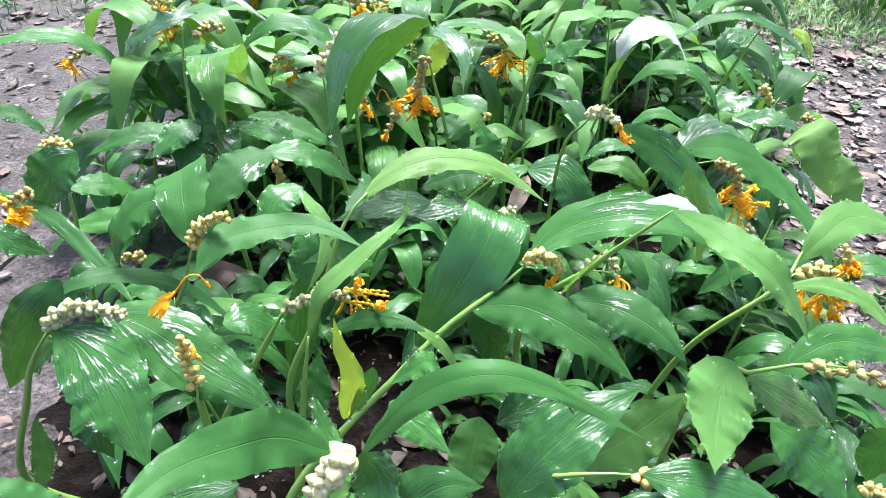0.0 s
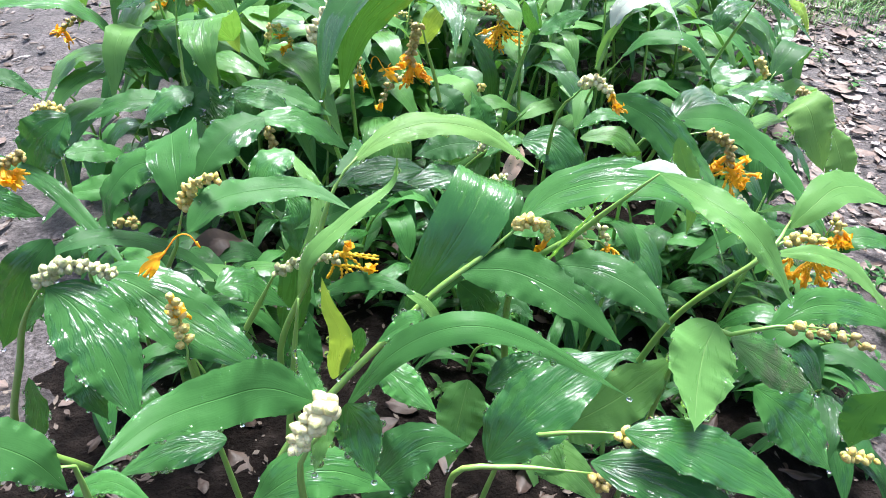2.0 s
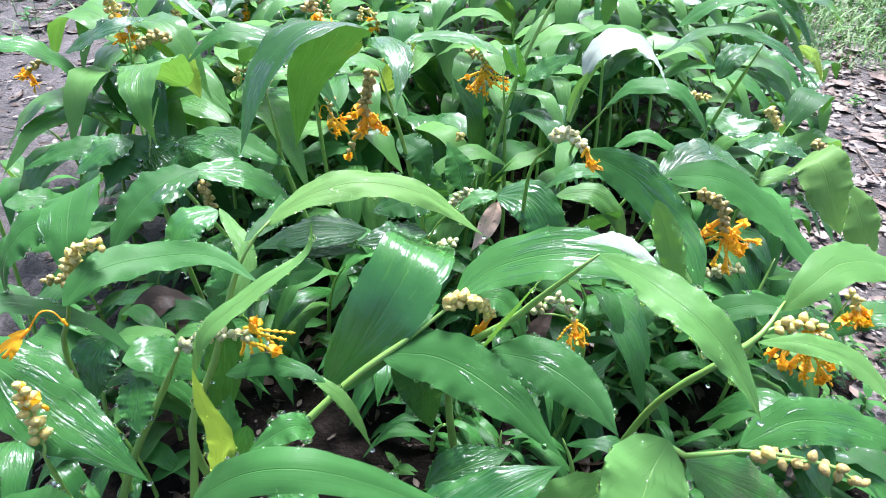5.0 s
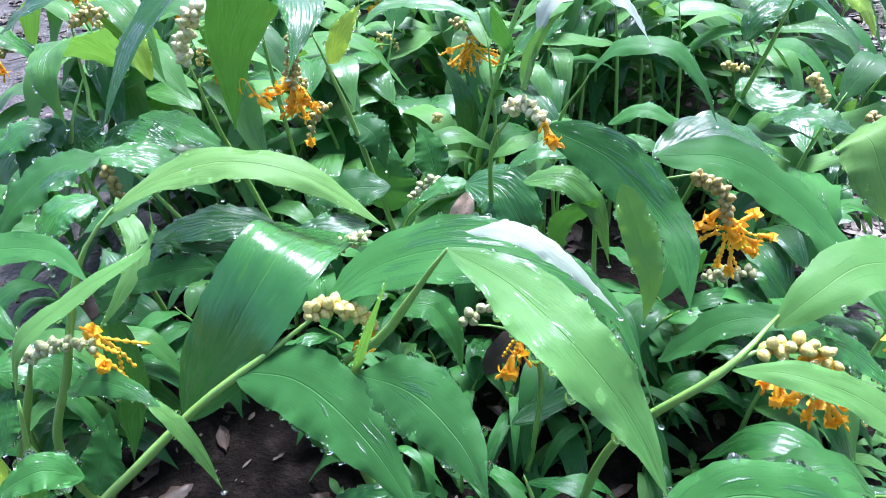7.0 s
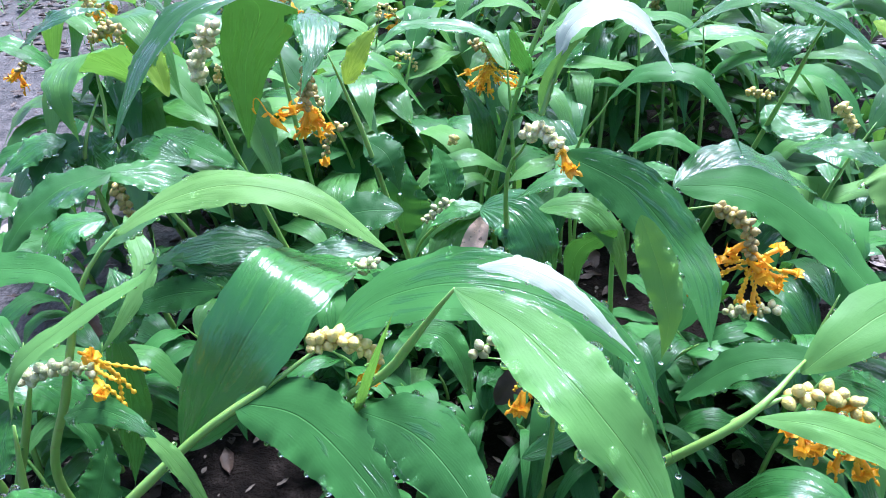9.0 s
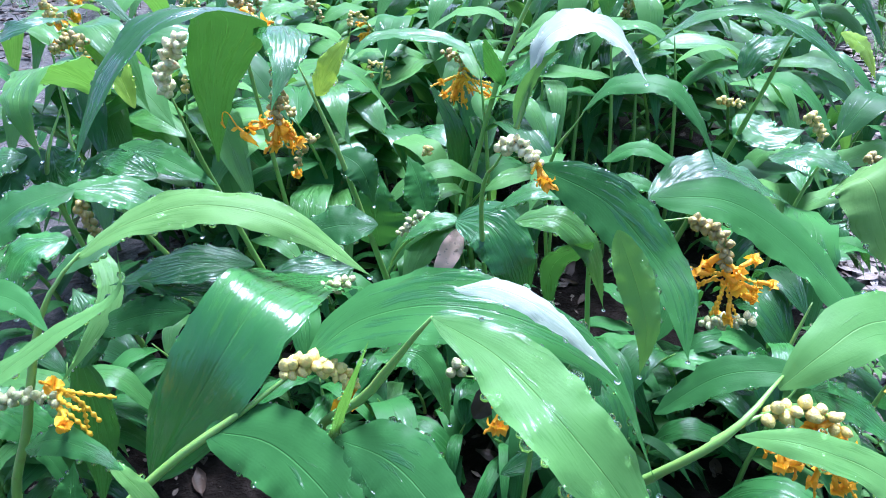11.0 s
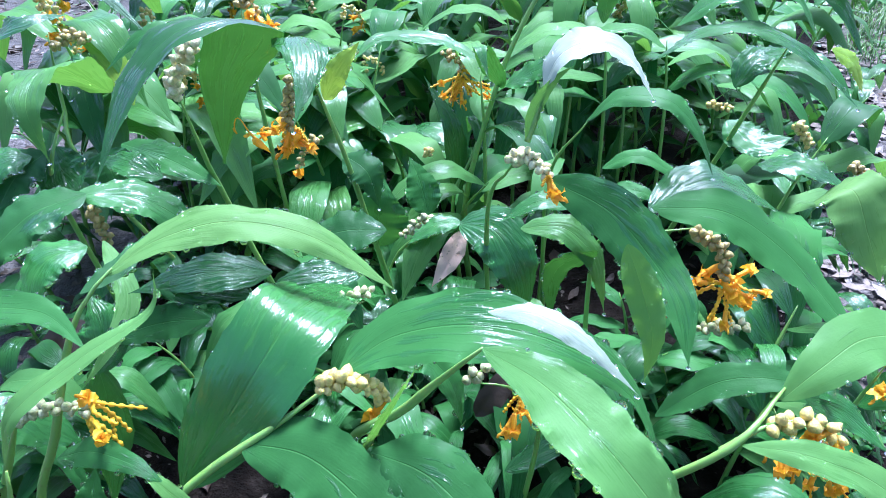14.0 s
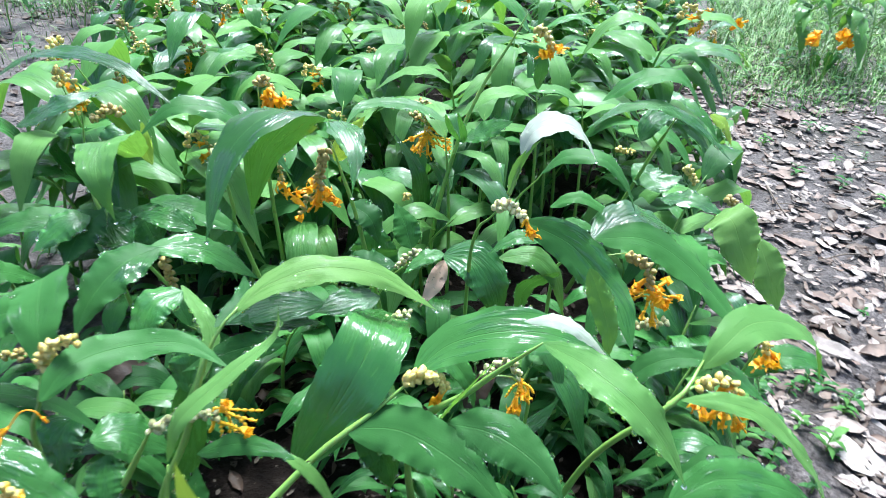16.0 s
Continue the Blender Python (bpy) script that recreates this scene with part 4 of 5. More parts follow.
p = ginger(0.400, 0.860, "ginger plant with a hanging tan spike and orange flowers")
stalk(p, [(0.300, 0.900, 0.000), (0.280, 0.860, 0.286), (0.316, 0.850, 0.319), (0.364, 0.840, 0.338)], 0.0024)
leaf(p, [(0.330, 0.870, 0.340), (0.400, 0.875, 0.337), (0.458, 0.862, 0.306), (0.500, 0.842, 0.268), (0.545, 0.815, 0.222), (0.575, 0.800, 0.175)], 0.060, (-0.15, -0.4, 1), wave=0.06, soak=1, tone=4)
leaf(p, [(0.332, 0.890, 0.325), (0.400, 0.935, 0.341), (0.484, 0.955, 0.295)], 0.056, (0, -0.3, 1), soak=3, tone=3)
leaf(p, [(0.226, 0.826, 0.388), (0.285, 0.825, 0.358), (0.330, 0.806, 0.316), (0.350, 0.775, 0.295), (0.357, 0.735, 0.262)], 0.056, (-0.05, -0.4, 1), wave=0.05, soak=2, tone=3)
leaf(p, [(0.267, 0.850, 0.347), (0.224, 0.840, 0.358), (0.184, 0.830, 0.337)], 0.024, (0, -0.3, 1))
leaf(p, [(0.290, 0.750, 0.374), (0.308, 0.735, 0.333), (0.318, 0.720, 0.300), (0.316, 0.710, 0.264)], 0.029, (0, -1, 0.2), fresh=1, soak=1, tone=3)
leaf(p, [(0.533, 0.990, 0.293), (0.548, 0.955, 0.327), (0.567, 0.930, 0.289), (0.594, 0.920, 0.236)], 0.070, (0, -0.7, 0.7), fresh=3, wet=3.0, soak=1, tone=4)
leaf(p, [(0.608, 0.970, 0.288), (0.626, 0.940, 0.246), (0.651, 0.920, 0.183)], 0.055, (0, -0.7, 0.7), fresh=3, wet=2.0, soak=1, tone=3)
leaf(p, [(0.205, 0.860, 0.313), (0.246, 0.850, 0.323), (0.278, 0.840, 0.296), (0.295, 0.830, 0.237)], 0.030, (-0.2, -0.5, 0.8), fresh=1)
leaf(p, [(0.279, 0.830, 0.312), (0.244, 0.860, 0.262), (0.244, 0.860, 0.189)], 0.026, (0, -0.8, 0.5))
spike(p, [(0.359, 0.830, 0.340), (0.376, 0.820, 0.339), (0.388, 0.815, 0.328), (0.391, 0.810, 0.304)], 16, "tan", 0.0088, 3)
branches(p, (0.393, 0.810, 0.295), 0.030, -3.3, 3.5, 12, (0, 1, 2, 3, 5, 6, 8, 9, 10, 11), 3)
spike(p, [(0.382, 0.810, 0.242), (0.401, 0.800, 0.255), (0.422, 0.800, 0.260)], 9, "pale", 0.0085, 0)

p = ginger(0.120, 0.970, "ginger plant with dark rounded glossy leaves")
stalk(p, [(0.060, 1.000, 0.000), (0.135, 0.950, 0.254), (0.065, 0.960, 0.212), (0.031, 0.970, 0.137)], 0.0022)
leaf(p, [(0.137, 0.925, 0.273), (0.175, 0.905, 0.281), (0.202, 0.880, 0.253), (0.219, 0.870, 0.190)], 0.061, (-0.1, -0.6, 0.8), soak=3, tone=3)
leaf(p, [(0.138, 0.930, 0.272), (0.111, 0.920, 0.272), (0.080, 0.900, 0.256)], 0.024, (0, -0.4, 1))
leaf(p, [(0.039, 0.950, 0.217), (0.039, 0.950, 0.274), (0.043, 0.970, 0.302)], 0.069, (0.1, -0.8, 0.5))
leaf(p, [(0.070, 0.850, 0.307), (0.029, 0.840, 0.309), (-0.016, 0.830, 0.296)], 0.046, (0, -0.5, 0.9))
leaf(p, [(0.093, 0.980, 0.247), (0.080, 1.000, 0.283), (0.064, 1.020, 0.305)], 0.042, (0.2, -0.8, 0.5))
leaf(p, [(0.052, 0.820, 0.277), (0.013, 0.800, 0.283), (-0.029, 0.780, 0.282)], 0.039, (0, -0.5, 0.9))
spike(p, [(0.106, 0.930, 0.274), (0.089, 0.930, 0.268), (0.070, 0.930, 0.247)], 8, "pale", 0.0080, 0)
spike(p, [(0.050, 0.700, 0.325), (0.070, 0.700, 0.337), (0.089, 0.700, 0.346)], 9, "pale", 0.0080, 0)
spike(p, [(0.082, 1.050, 0.304), (0.083, 1.050, 0.293)], 4, "cream", 0.0080, 0)

p = ginger(0.240, 0.950, "ginger plant with cream bulbils and an arching leaf coloured white for glare")
stalk(p, [(0.180, 0.950, 0.000), (0.170, 0.880, 0.310), (0.191, 0.850, 0.383), (0.198, 0.840, 0.403)], 0.0026)
stalk(p, [(0.205, 0.840, 0.417), (0.217, 0.850, 0.461)], 0.0020)
spike(p, [(0.190, 0.846, 0.392), (0.202, 0.842, 0.404), (0.215, 0.835, 0.401), (0.225, 0.825, 0.391)], 13, "white", 0.0094, 1)
branches(p, (0.226, 0.824, 0.392), 0.010, -1.9, 1.2, 4, (1,), 31)
# the sky sheen on this leaf is put into its white colour
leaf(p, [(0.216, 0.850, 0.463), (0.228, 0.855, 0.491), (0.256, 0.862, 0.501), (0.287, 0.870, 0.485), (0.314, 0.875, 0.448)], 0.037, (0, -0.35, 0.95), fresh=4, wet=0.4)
leaf(p, [(0.205, 0.838, 0.418), (0.211, 0.845, 0.449), (0.226, 0.850, 0.472), (0.241, 0.860, 0.481)], 0.013, (0.3, -0.9, 0.1), fresh=1, wet=0.3)
stalk(p, [(0.250, 1.050, 0.000), (0.233, 0.990, 0.289), (0.267, 0.950, 0.393)], 0.0022)
leaf(p, [(0.265, 0.950, 0.392), (0.292, 0.940, 0.423), (0.337, 0.925, 0.428), (0.369, 0.915, 0.401), (0.392, 0.910, 0.356)], 0.029, (0, -0.35, 1), soak=1, tone=3)
leaf(p, [(0.292, 0.980, 0.324), (0.335, 0.980, 0.341), (0.393, 0.960, 0.311)], 0.022, (0, -0.4, 1))
leaf(p, [(0.289, 0.930, 0.317), (0.318, 0.930, 0.326), (0.351, 0.920, 0.319)], 0.022, (0, -0.4, 1))

p = ginger(-0.100, 0.930, "ginger plant with a large arching leaf and a pale spike")
stalk(p, [(-0.080, 0.970, 0.000), (-0.145, 0.940, 0.284), (-0.142, 0.910, 0.350), (-0.144, 0.890, 0.426)], 0.0030)
leaf(p, [(-0.120, 0.910, 0.340), (-0.090, 0.885, 0.440), (-0.042, 0.842, 0.508), (-0.066, 0.795, 0.522), (-0.098, 0.755, 0.494), (-0.108, 0.690, 0.438)], 0.064, (-0.3, -0.25, 0.95), wave=0.05, form=(1.25, 1.2), soak=2, tone=1)
spike(p, [(-0.148, 0.890, 0.421), (-0.138, 0.880, 0.446), (-0.119, 0.870, 0.471), (-0.102, 0.860, 0.485)], 17, "white", 0.0115, 0)

p = ginger(0.030, 0.950, "ginger plant with a hanging tan spike and bright orange flowers")
stalk(p, [(0.070, 0.980, 0.000), (0.020, 0.930, 0.309), (-0.002, 0.920, 0.403), (-0.012, 0.910, 0.447)], 0.0030)
leaf(p, [(-0.004, 0.880, 0.478), (0.008, 0.840, 0.503), (0.028, 0.790, 0.494), (0.028, 0.742, 0.462)], 0.048, (0.35, -0.45, 0.8), fold=-0.1, form=(0.6, 1.6), wet=2.0, soak=3, tone=3)
leaf(p, [(-0.013, 0.950, 0.402), (0.006, 0.950, 0.437), (0.028, 0.960, 0.463)], 0.027, (-0.2, -0.9, 0.3), fresh=2)
leaf(p, [(0.004, 0.950, 0.338), (0.034, 0.930, 0.328), (0.047, 0.920, 0.290)], 0.039, (0.2, -0.6, 0.8))
spike(p, [(-0.013, 0.870, 0.457), (-0.018, 0.868, 0.440), (-0.023, 0.865, 0.419), (-0.022, 0.863, 0.406)], 14, "tan", 0.0085, 5)
blossom(p, (-0.052, 0.847, 0.404), (-0.040, 0.846, 0.392), (-0.072, 0.850, 0.409), 0.020)
branches(p, (-0.023, 0.863, 0.404), 0.017, -3.0, 2.8, 8, (0, 3, 6), 33)
spike(p, [(-0.037, 1.000, 0.336), (-0.056, 1.000, 0.323), (-0.072, 1.000, 0.291)], 8, "tan", 0.0080, 1)

p = ginger(-0.220, 0.950, "ginger plant with striped glossy leaves")
leaf(p, [(-0.296, 0.850, 0.368), (-0.316, 0.830, 0.369), (-0.347, 0.800, 0.346)], 0.043, (0, -0.5, 0.9))
leaf(p, [(-0.291, 0.880, 0.365), (-0.277, 0.860, 0.346), (-0.250, 0.840, 0.327)], 0.053, (0.2, -0.7, 0.6))
leaf(p, [(-0.544, 1.100, 0.429), (-0.441, 1.100, 0.484), (-0.328, 1.060, 0.491), (-0.224, 1.000, 0.449)], 0.030, (0, -0.3, 1))
leaf(p, [(-0.417, 0.960, 0.433), (-0.344, 0.950, 0.471), (-0.315, 1.000, 0.470)], 0.032, (0, -0.4, 1))
leaf(p, [(-0.280, 1.020, 0.355), (-0.315, 1.050, 0.405), (-0.397, 1.100, 0.444)], 0.033, (0, -0.5, 0.9), fresh=2)
leaf(p, [(-0.290, 0.980, 0.421), (-0.303, 0.970, 0.417), (-0.317, 0.960, 0.385)], 0.040, (-0.2, -0.7, 0.6))
leaf(p, [(-0.191, 0.900, 0.323), (-0.229, 0.900, 0.339), (-0.277, 0.920, 0.331)], 0.031, (0, -0.5, 0.9))
stalk(p, [(-0.200, 1.020, 0.000), (-0.338, 0.980, 0.274), (-0.360, 1.000, 0.360), (-0.349, 1.000, 0.447)], 0.0026)
spike(p, [(-0.286, 0.980, 0.448), (-0.306, 0.980, 0.453), (-0.325, 0.970, 0.440)], 11, "tan", 0.0085, 0)

p = ginger(0.440, 1.100, "ginger plant with long dark arching leaves")
stalk(p, [(0.400, 1.200, 0.000), (0.475, 1.120, 0.337), (0.480, 1.090, 0.395), (0.483, 1.060, 0.446)], 0.0030)
leaf(p, [(0.352, 1.020, 0.472), (0.393, 1.010, 0.507), (0.448, 1.000, 0.514), (0.485, 0.990, 0.468)], 0.037, (0, -0.3, 1))
leaf(p, [(0.326, 0.980, 0.448), (0.372, 0.980, 0.479), (0.418, 0.970, 0.485), (0.465, 0.950, 0.466), (0.513, 0.930, 0.426)], 0.023, (0, -0.3, 1))
leaf(p, [(0.523, 1.050, 0.445), (0.550, 1.050, 0.430), (0.570, 1.050, 0.397)], 0.024, (0, -0.6, 0.8), fresh=2)
leaf(p, [(0.468, 1.160, 0.313), (0.499, 1.120, 0.301), (0.540, 1.120, 0.310)], 0.053, (0, -0.5, 0.9))
leaf(p, [(0.486, 1.060, 0.301), (0.520, 1.020, 0.320), (0.568, 0.990, 0.306)], 0.043, (0, -0.3, 1))
leaf(p, [(0.449, 1.100, 0.380), (0.471, 1.120, 0.410), (0.524, 1.150, 0.413)], 0.036, (-0.2, -0.6, 0.7))
spike(p, [(0.530, 1.100, 0.338), (0.542, 1.100, 0.327), (0.556, 1.100, 0.310)], 10, "cream", 0.0085, 0)
spike(p, [(0.584, 1.050, 0.309), (0.599, 1.050, 0.302), (0.616, 1.050, 0.290)], 10, "tan", 0.0085, 0)
spike(p, [(0.461, 1.250, 0.300), (0.482, 1.250, 0.296), (0.498, 1.250, 0.295)], 7, "cream", 0.0080, 0)

p = ginger(0.160, 1.200, "tall ginger plant with an orange flower mass")
stalk(p, [(0.140, 1.120, 0.000), (0.126, 1.100, 0.183), (0.160, 1.120, 0.350), (0.195, 1.130, 0.447), (0.232, 1.130, 0.516), (0.251, 1.120, 0.562)], 0.0032)
stalk(p, [(0.120, 1.140, 0.000), (0.107, 1.120, 0.180), (0.129, 1.150, 0.241), (0.143, 1.170, 0.287)], 0.0026)
leaf(p, [(0.171, 1.120, 0.359), (0.152, 1.080, 0.409), (0.146, 1.050, 0.433), (0.159, 1.020, 0.405)], 0.028, (0, -0.6, 0.8))
leaf(p, [(0.143, 1.100, 0.401), (0.091, 1.120, 0.418), (0.020, 1.100, 0.425), (-0.010, 1.060, 0.407)], 0.029, (0, -0.3, 1))
leaf(p, [(0.174, 1.130, 0.359), (0.210, 1.120, 0.383), (0.244, 1.100, 0.406)], 0.037, (0, -0.5, 0.9))
leaf(p, [(0.113, 1.150, 0.183), (0.103, 1.150, 0.285), (0.059, 1.180, 0.350)], 0.033, (0.3, -0.8, 0.4))
leaf(p, [(0.296, 1.200, 0.423), (0.294, 1.200, 0.476), (0.255, 1.200, 0.497)], 0.034, (0.5, -0.8, 0.3))
spike(p, [(0.085, 1.170, 0.387), (0.110, 1.160, 0.379), (0.119, 1.150, 0.358)], 8, "tan", 0.0085, 3)
branches(p, (0.115, 1.150, 0.362), 0.034, -3.0, 2.9, 16, tuple(range(0, 16, 2)), 7)
spike(p, [(0.266, 1.120, 0.544), (0.284, 1.120, 0.532), (0.291, 1.120, 0.512)], 12, "cream", 0.0090, 4)

p = ginger(0.560, 0.820, "ginger plant with orange flowers at the edge of the bed")
stalk(p, [(0.560, 0.830, 0.000), (0.552, 0.815, 0.120), (0.556, 0.800, 0.222)], 0.0024)
spike(p, [(0.556, 0.800, 0.222), (0.560, 0.798, 0.232), (0.566, 0.796, 0.222), (0.568, 0.795, 0.205)], 6, "cream", 0.0080, 6)
leaf(p, [(0.554, 0.810, 0.160), (0.585, 0.800, 0.200), (0.625, 0.790, 0.205), (0.660, 0.780, 0.180)], 0.040, (0, -0.4, 1))
leaf(p, [(0.553, 0.812, 0.130), (0.520, 0.800, 0.165), (0.490, 0.790, 0.160)], 0.034, (0, -0.5, 1))

p = ginger(-0.110, 1.060, "ginger plant with orange flowers behind an arching leaf")
stalk(p, [(-0.110, 1.080, 0.000), (-0.120, 1.050, 0.250), (-0.122, 1.030, 0.400), (-0.120, 1.020, 0.478)], 0.0028)
spike(p, [(-0.120, 1.020, 0.478), (-0.114, 1.018, 0.488), (-0.104, 1.015, 0.480), (-0.098, 1.012, 0.462)], 9, "tan", 0.0085, 8)
leaf(p, [(-0.121, 1.035, 0.380), (-0.170, 1.020, 0.440), (-0.230, 1.000, 0.450), (-0.280, 0.980, 0.410)], 0.045, (0, -0.4, 1))

DRY_POINTS = [(0.140, 0.940, 0.255), (0.128, 0.925, 0.227), (0.106, 0.910, 0.191)]


# ---- plants behind and below ----
def grown(rng, height, leaves, size, label, kind=None, flowers=0, fresh=0.58, bare=0.48, slim=0.95):
    """One ginger plant at the origin: a leaning stem with leaves on two sides, and a spike if a kind is given."""
    plant = ginger(0, 0, label)
    lean = rng.uniform(0.05, 0.45) * height
    a = rng.uniform(0, 6.28)
    top = np.array((lean * math.cos(a), lean * math.sin(a), height))
    pts = [(0, 0, -0.01), (0.15 * top[0], 0.15 * top[1], 0.4 * height), (0.5 * top[0], 0.5 * top[1], 0.75 * height), tuple(top)]
    stalk(plant, pts, 0.0026)
    c, t, _ = spline(pts, 30)
    b = rng.uniform(0, 6.28)
    for k in range(leaves):
        u = bare + (1 - bare) * (k + 0.6) / leaves
        at = c[min(29, int(29 * u))]
        ang = b + math.pi * k + rng.uniform(-0.6, 0.6)
        d = np.array((math.cos(ang), math.sin(ang), 0))
        ln = size * rng.uniform(0.75, 1.15)
        rise, drop = rng.uniform(0.05, 0.55), rng.uniform(0.2, 1.0)
        side = np.array((-d[1], d[0], 0)) * rng.uniform(-0.15, 0.15)
        p = [at, at + ln * (0.28 * d + (0, 0, 0.26 * rise * 2)), at + ln * (0.62 * d + side * 0.5 + (0, 0, 0.36 * rise)), at + ln * (0.92 * d + side - np.array((0, 0, 0.45 * drop)))]
        COUNT[0] += 1
        v, f, uv, _ = blade(p, ln * slim * rng.uniform(0.25, 0.34), (0.2 * d[0], 0.2 * d[1] - 0.15, 1), rng.uniform(0.05, 0.25), rng.uniform(0.05, 0.14), 0, 14, 6, COUNT[0])
        m = 1 if rng.random() < fresh else 0
        part("leaf", to_mesh("leaf", v, f, LEAF[m], uv), plant, "fresh light green leaf" if m else "")
    if kind:
        e = top + 0.03 * unit(t[-1]) + (0, 0, 0.0)
        q = unit((math.cos(a + 1), math.sin(a + 1), -0.2))
        spike(plant, [top, e, e + 0.025 * q - (0, 0, 0.006), e + 0.035 * q - (0, 0, 0.03)], 11, kind, 0.0085, flowers)
    return plant


rng = random.Random(5)
MODELS = [
    grown(rng, 0.33, 9, 0.20, "leafy green ginger plant wet with rain"),
    grown(rng, 0.38, 9, 0.20, "leafy ginger plant with cream bulbils", "cream", 0),
    grown(rng, 0.32, 8, 0.19, "leafy ginger plant with tan bulbils and orange flowers", "tan", 2),
    grown(rng, 0.40, 9, 0.205, "tall ginger plant with orange flowers", "cream", 3),
    grown(rng, 0.29, 8, 0.185, "short ginger plant with light green leaves", None, 0, 0.8),
    grown(rng, 0.35, 9, 0.20, "leafy green ginger plant wet with rain", None, 0, 0.4),
    grown(rng, 0.33, 8, 0.195, "leafy ginger plant with tan bulbils", "tan", 0),
]
LOW = [
    grown(rng, 0.10, 6, 0.12, "small young ginger plant in the shade", None, 0, 0.1, 0.25),
    grown(rng, 0.14, 7, 0.13, "small young ginger plant in the shade", None, 0, 0.1, 0.25),
    grown(rng, 0.20, 8, 0.15, "small young ginger plant in the shade", None, 0, 0.2, 0.25),
]


def left_edge(y):
    return -0.42 - 0.24 * max(0.0, y - 0.9)


def right_edge(y):
    return 0.52 + 0.38 * max(0.0, y - 0.75)


def scatter(models, spots):
    used = set()
    for k, (x, y, s) in enumerate(spots):
        m = models[rng.randrange(len(models))]
        where = Matrix.Translation((x, y, relief(x, y) - 0.004)) @ pose(0, 0, 0, 0, 0, rng.uniform(0, 360)) @ Matrix.Scale(s, 4)
        if m.name in used:
            copy_thing(m, where)
        else:
            used.add(m.name)
            m.matrix_basis = where


def hollow(x, y):
    """A dark gap in the bed where only stems stand."""
    return 0.13 < x < 0.47 and 1.02 < y < 1.46


TALL = [grown(rng, 0.44, 5, 0.19, "tall thin ginger plant with few narrow leaves", None, 0, 0.6, 0.72, 0.7), grown(rng, 0.38, 5, 0.18, "tall thin ginger plant with few narrow leaves", None, 0, 0.4, 0.7, 0.7)]
scatter(TALL, [(0.16, 1.10, 1.0), (0.22, 1.22, 0.95), (0.27, 1.36, 1.0), (0.33, 1.28, 1.05), (0.38, 1.40, 0.95), (0.43, 1.31, 1.0), (0.19, 1.40, 1.0), (0.30, 1.44, 1.0), (0.24, 1.08, 0.8)])
spots = []
while len(spots) < 195:
    y = 1.12 + 2.9 * rng.random() ** 1.15
    x = rng.uniform(left_edge(y) - 0.05, right_edge(y) - 0.10)
    if hollow(x, y) or y < 1.55 and -0.3 < x < 0.6 and rng.random() < 0.4:
        continue
    if all((x - a) ** 2 + (y - b) ** 2 > 0.0065 for a, b, _ in spots):
        spots.append((x, y, rng.uniform(0.8, 1.1)))
spots += [(2.15, 3.45, 0.8), (2.35, 3.6, 0.75), (2.6, 3.5, 0.8), (2.5, 3.25, 0.7), (-1.5, 2.9, 0.8), (-1.75, 3.1, 0.8), (-1.3, 3.2, 0.85), (-1.15, 2.75, 0.7)]
scatter(MODELS, [s for s in spots if s[1] < 2.3])


for x, y, s in ((1.74, 2.64, 0.75), (1.90, 2.72, 0.7), (1.62, 2.78, 0.7), (1.80, 2.85, 0.7)):
    copy_thing(MODELS[3], Matrix.Translation((x, y, relief(x, y) - 0.004)) @ pose(0, 0, 0, 0, 0, 97 * x * y) @ Matrix.Scale(s, 4))


def far_flowers(x, y, heights, label):
    """A weed far behind the bed with open yellow flowers on thin stems."""
    ob = ginger(x, y, label, "flowering weeds behind the bed")
    r = random.Random(61)
    for k, h in enumerate(heights):
        a = 2.3 * k
        d = np.array((math.cos(a), 0.4 * math.sin(a), 0)) * 0.07 * (0.5 + 0.5 * (k % 3))
        foot, tip = np.array((x, y, -0.01)), np.array((x, y, h)) + d
        stalk(ob, [foot, 0.5 * (foot + tip) + 0.2 * d, tip], 0.0026)
        fl = part("flower", FLOWERS[k % 4], ob, "open yellow flower")
        fl.matrix_local = aim(local(ob, (tip - (0, 0, 0.01),))[0], unit(d + (0, -0.06, 0.05)), 0.062, r.uniform(0, 360), 1.3)
        o = 0.6 * foot + 0.4 * tip
        leaf(ob, [o, o + (0.6 * d[0], -0.02, 0.06), o + (1.4 * d[0], -0.03, 0.05)], 0.03, (0, -0.4, 1), wet=0.0)


far_flowers(1.66, 2.60, (0.15, 0.17, 0.20, 0.18, 0.16), "low weed with open yellow flowers in the grass")
far_flowers(1.30, 2.75, (0.17, 0.20), "low weed with two orange flowers in the grass")


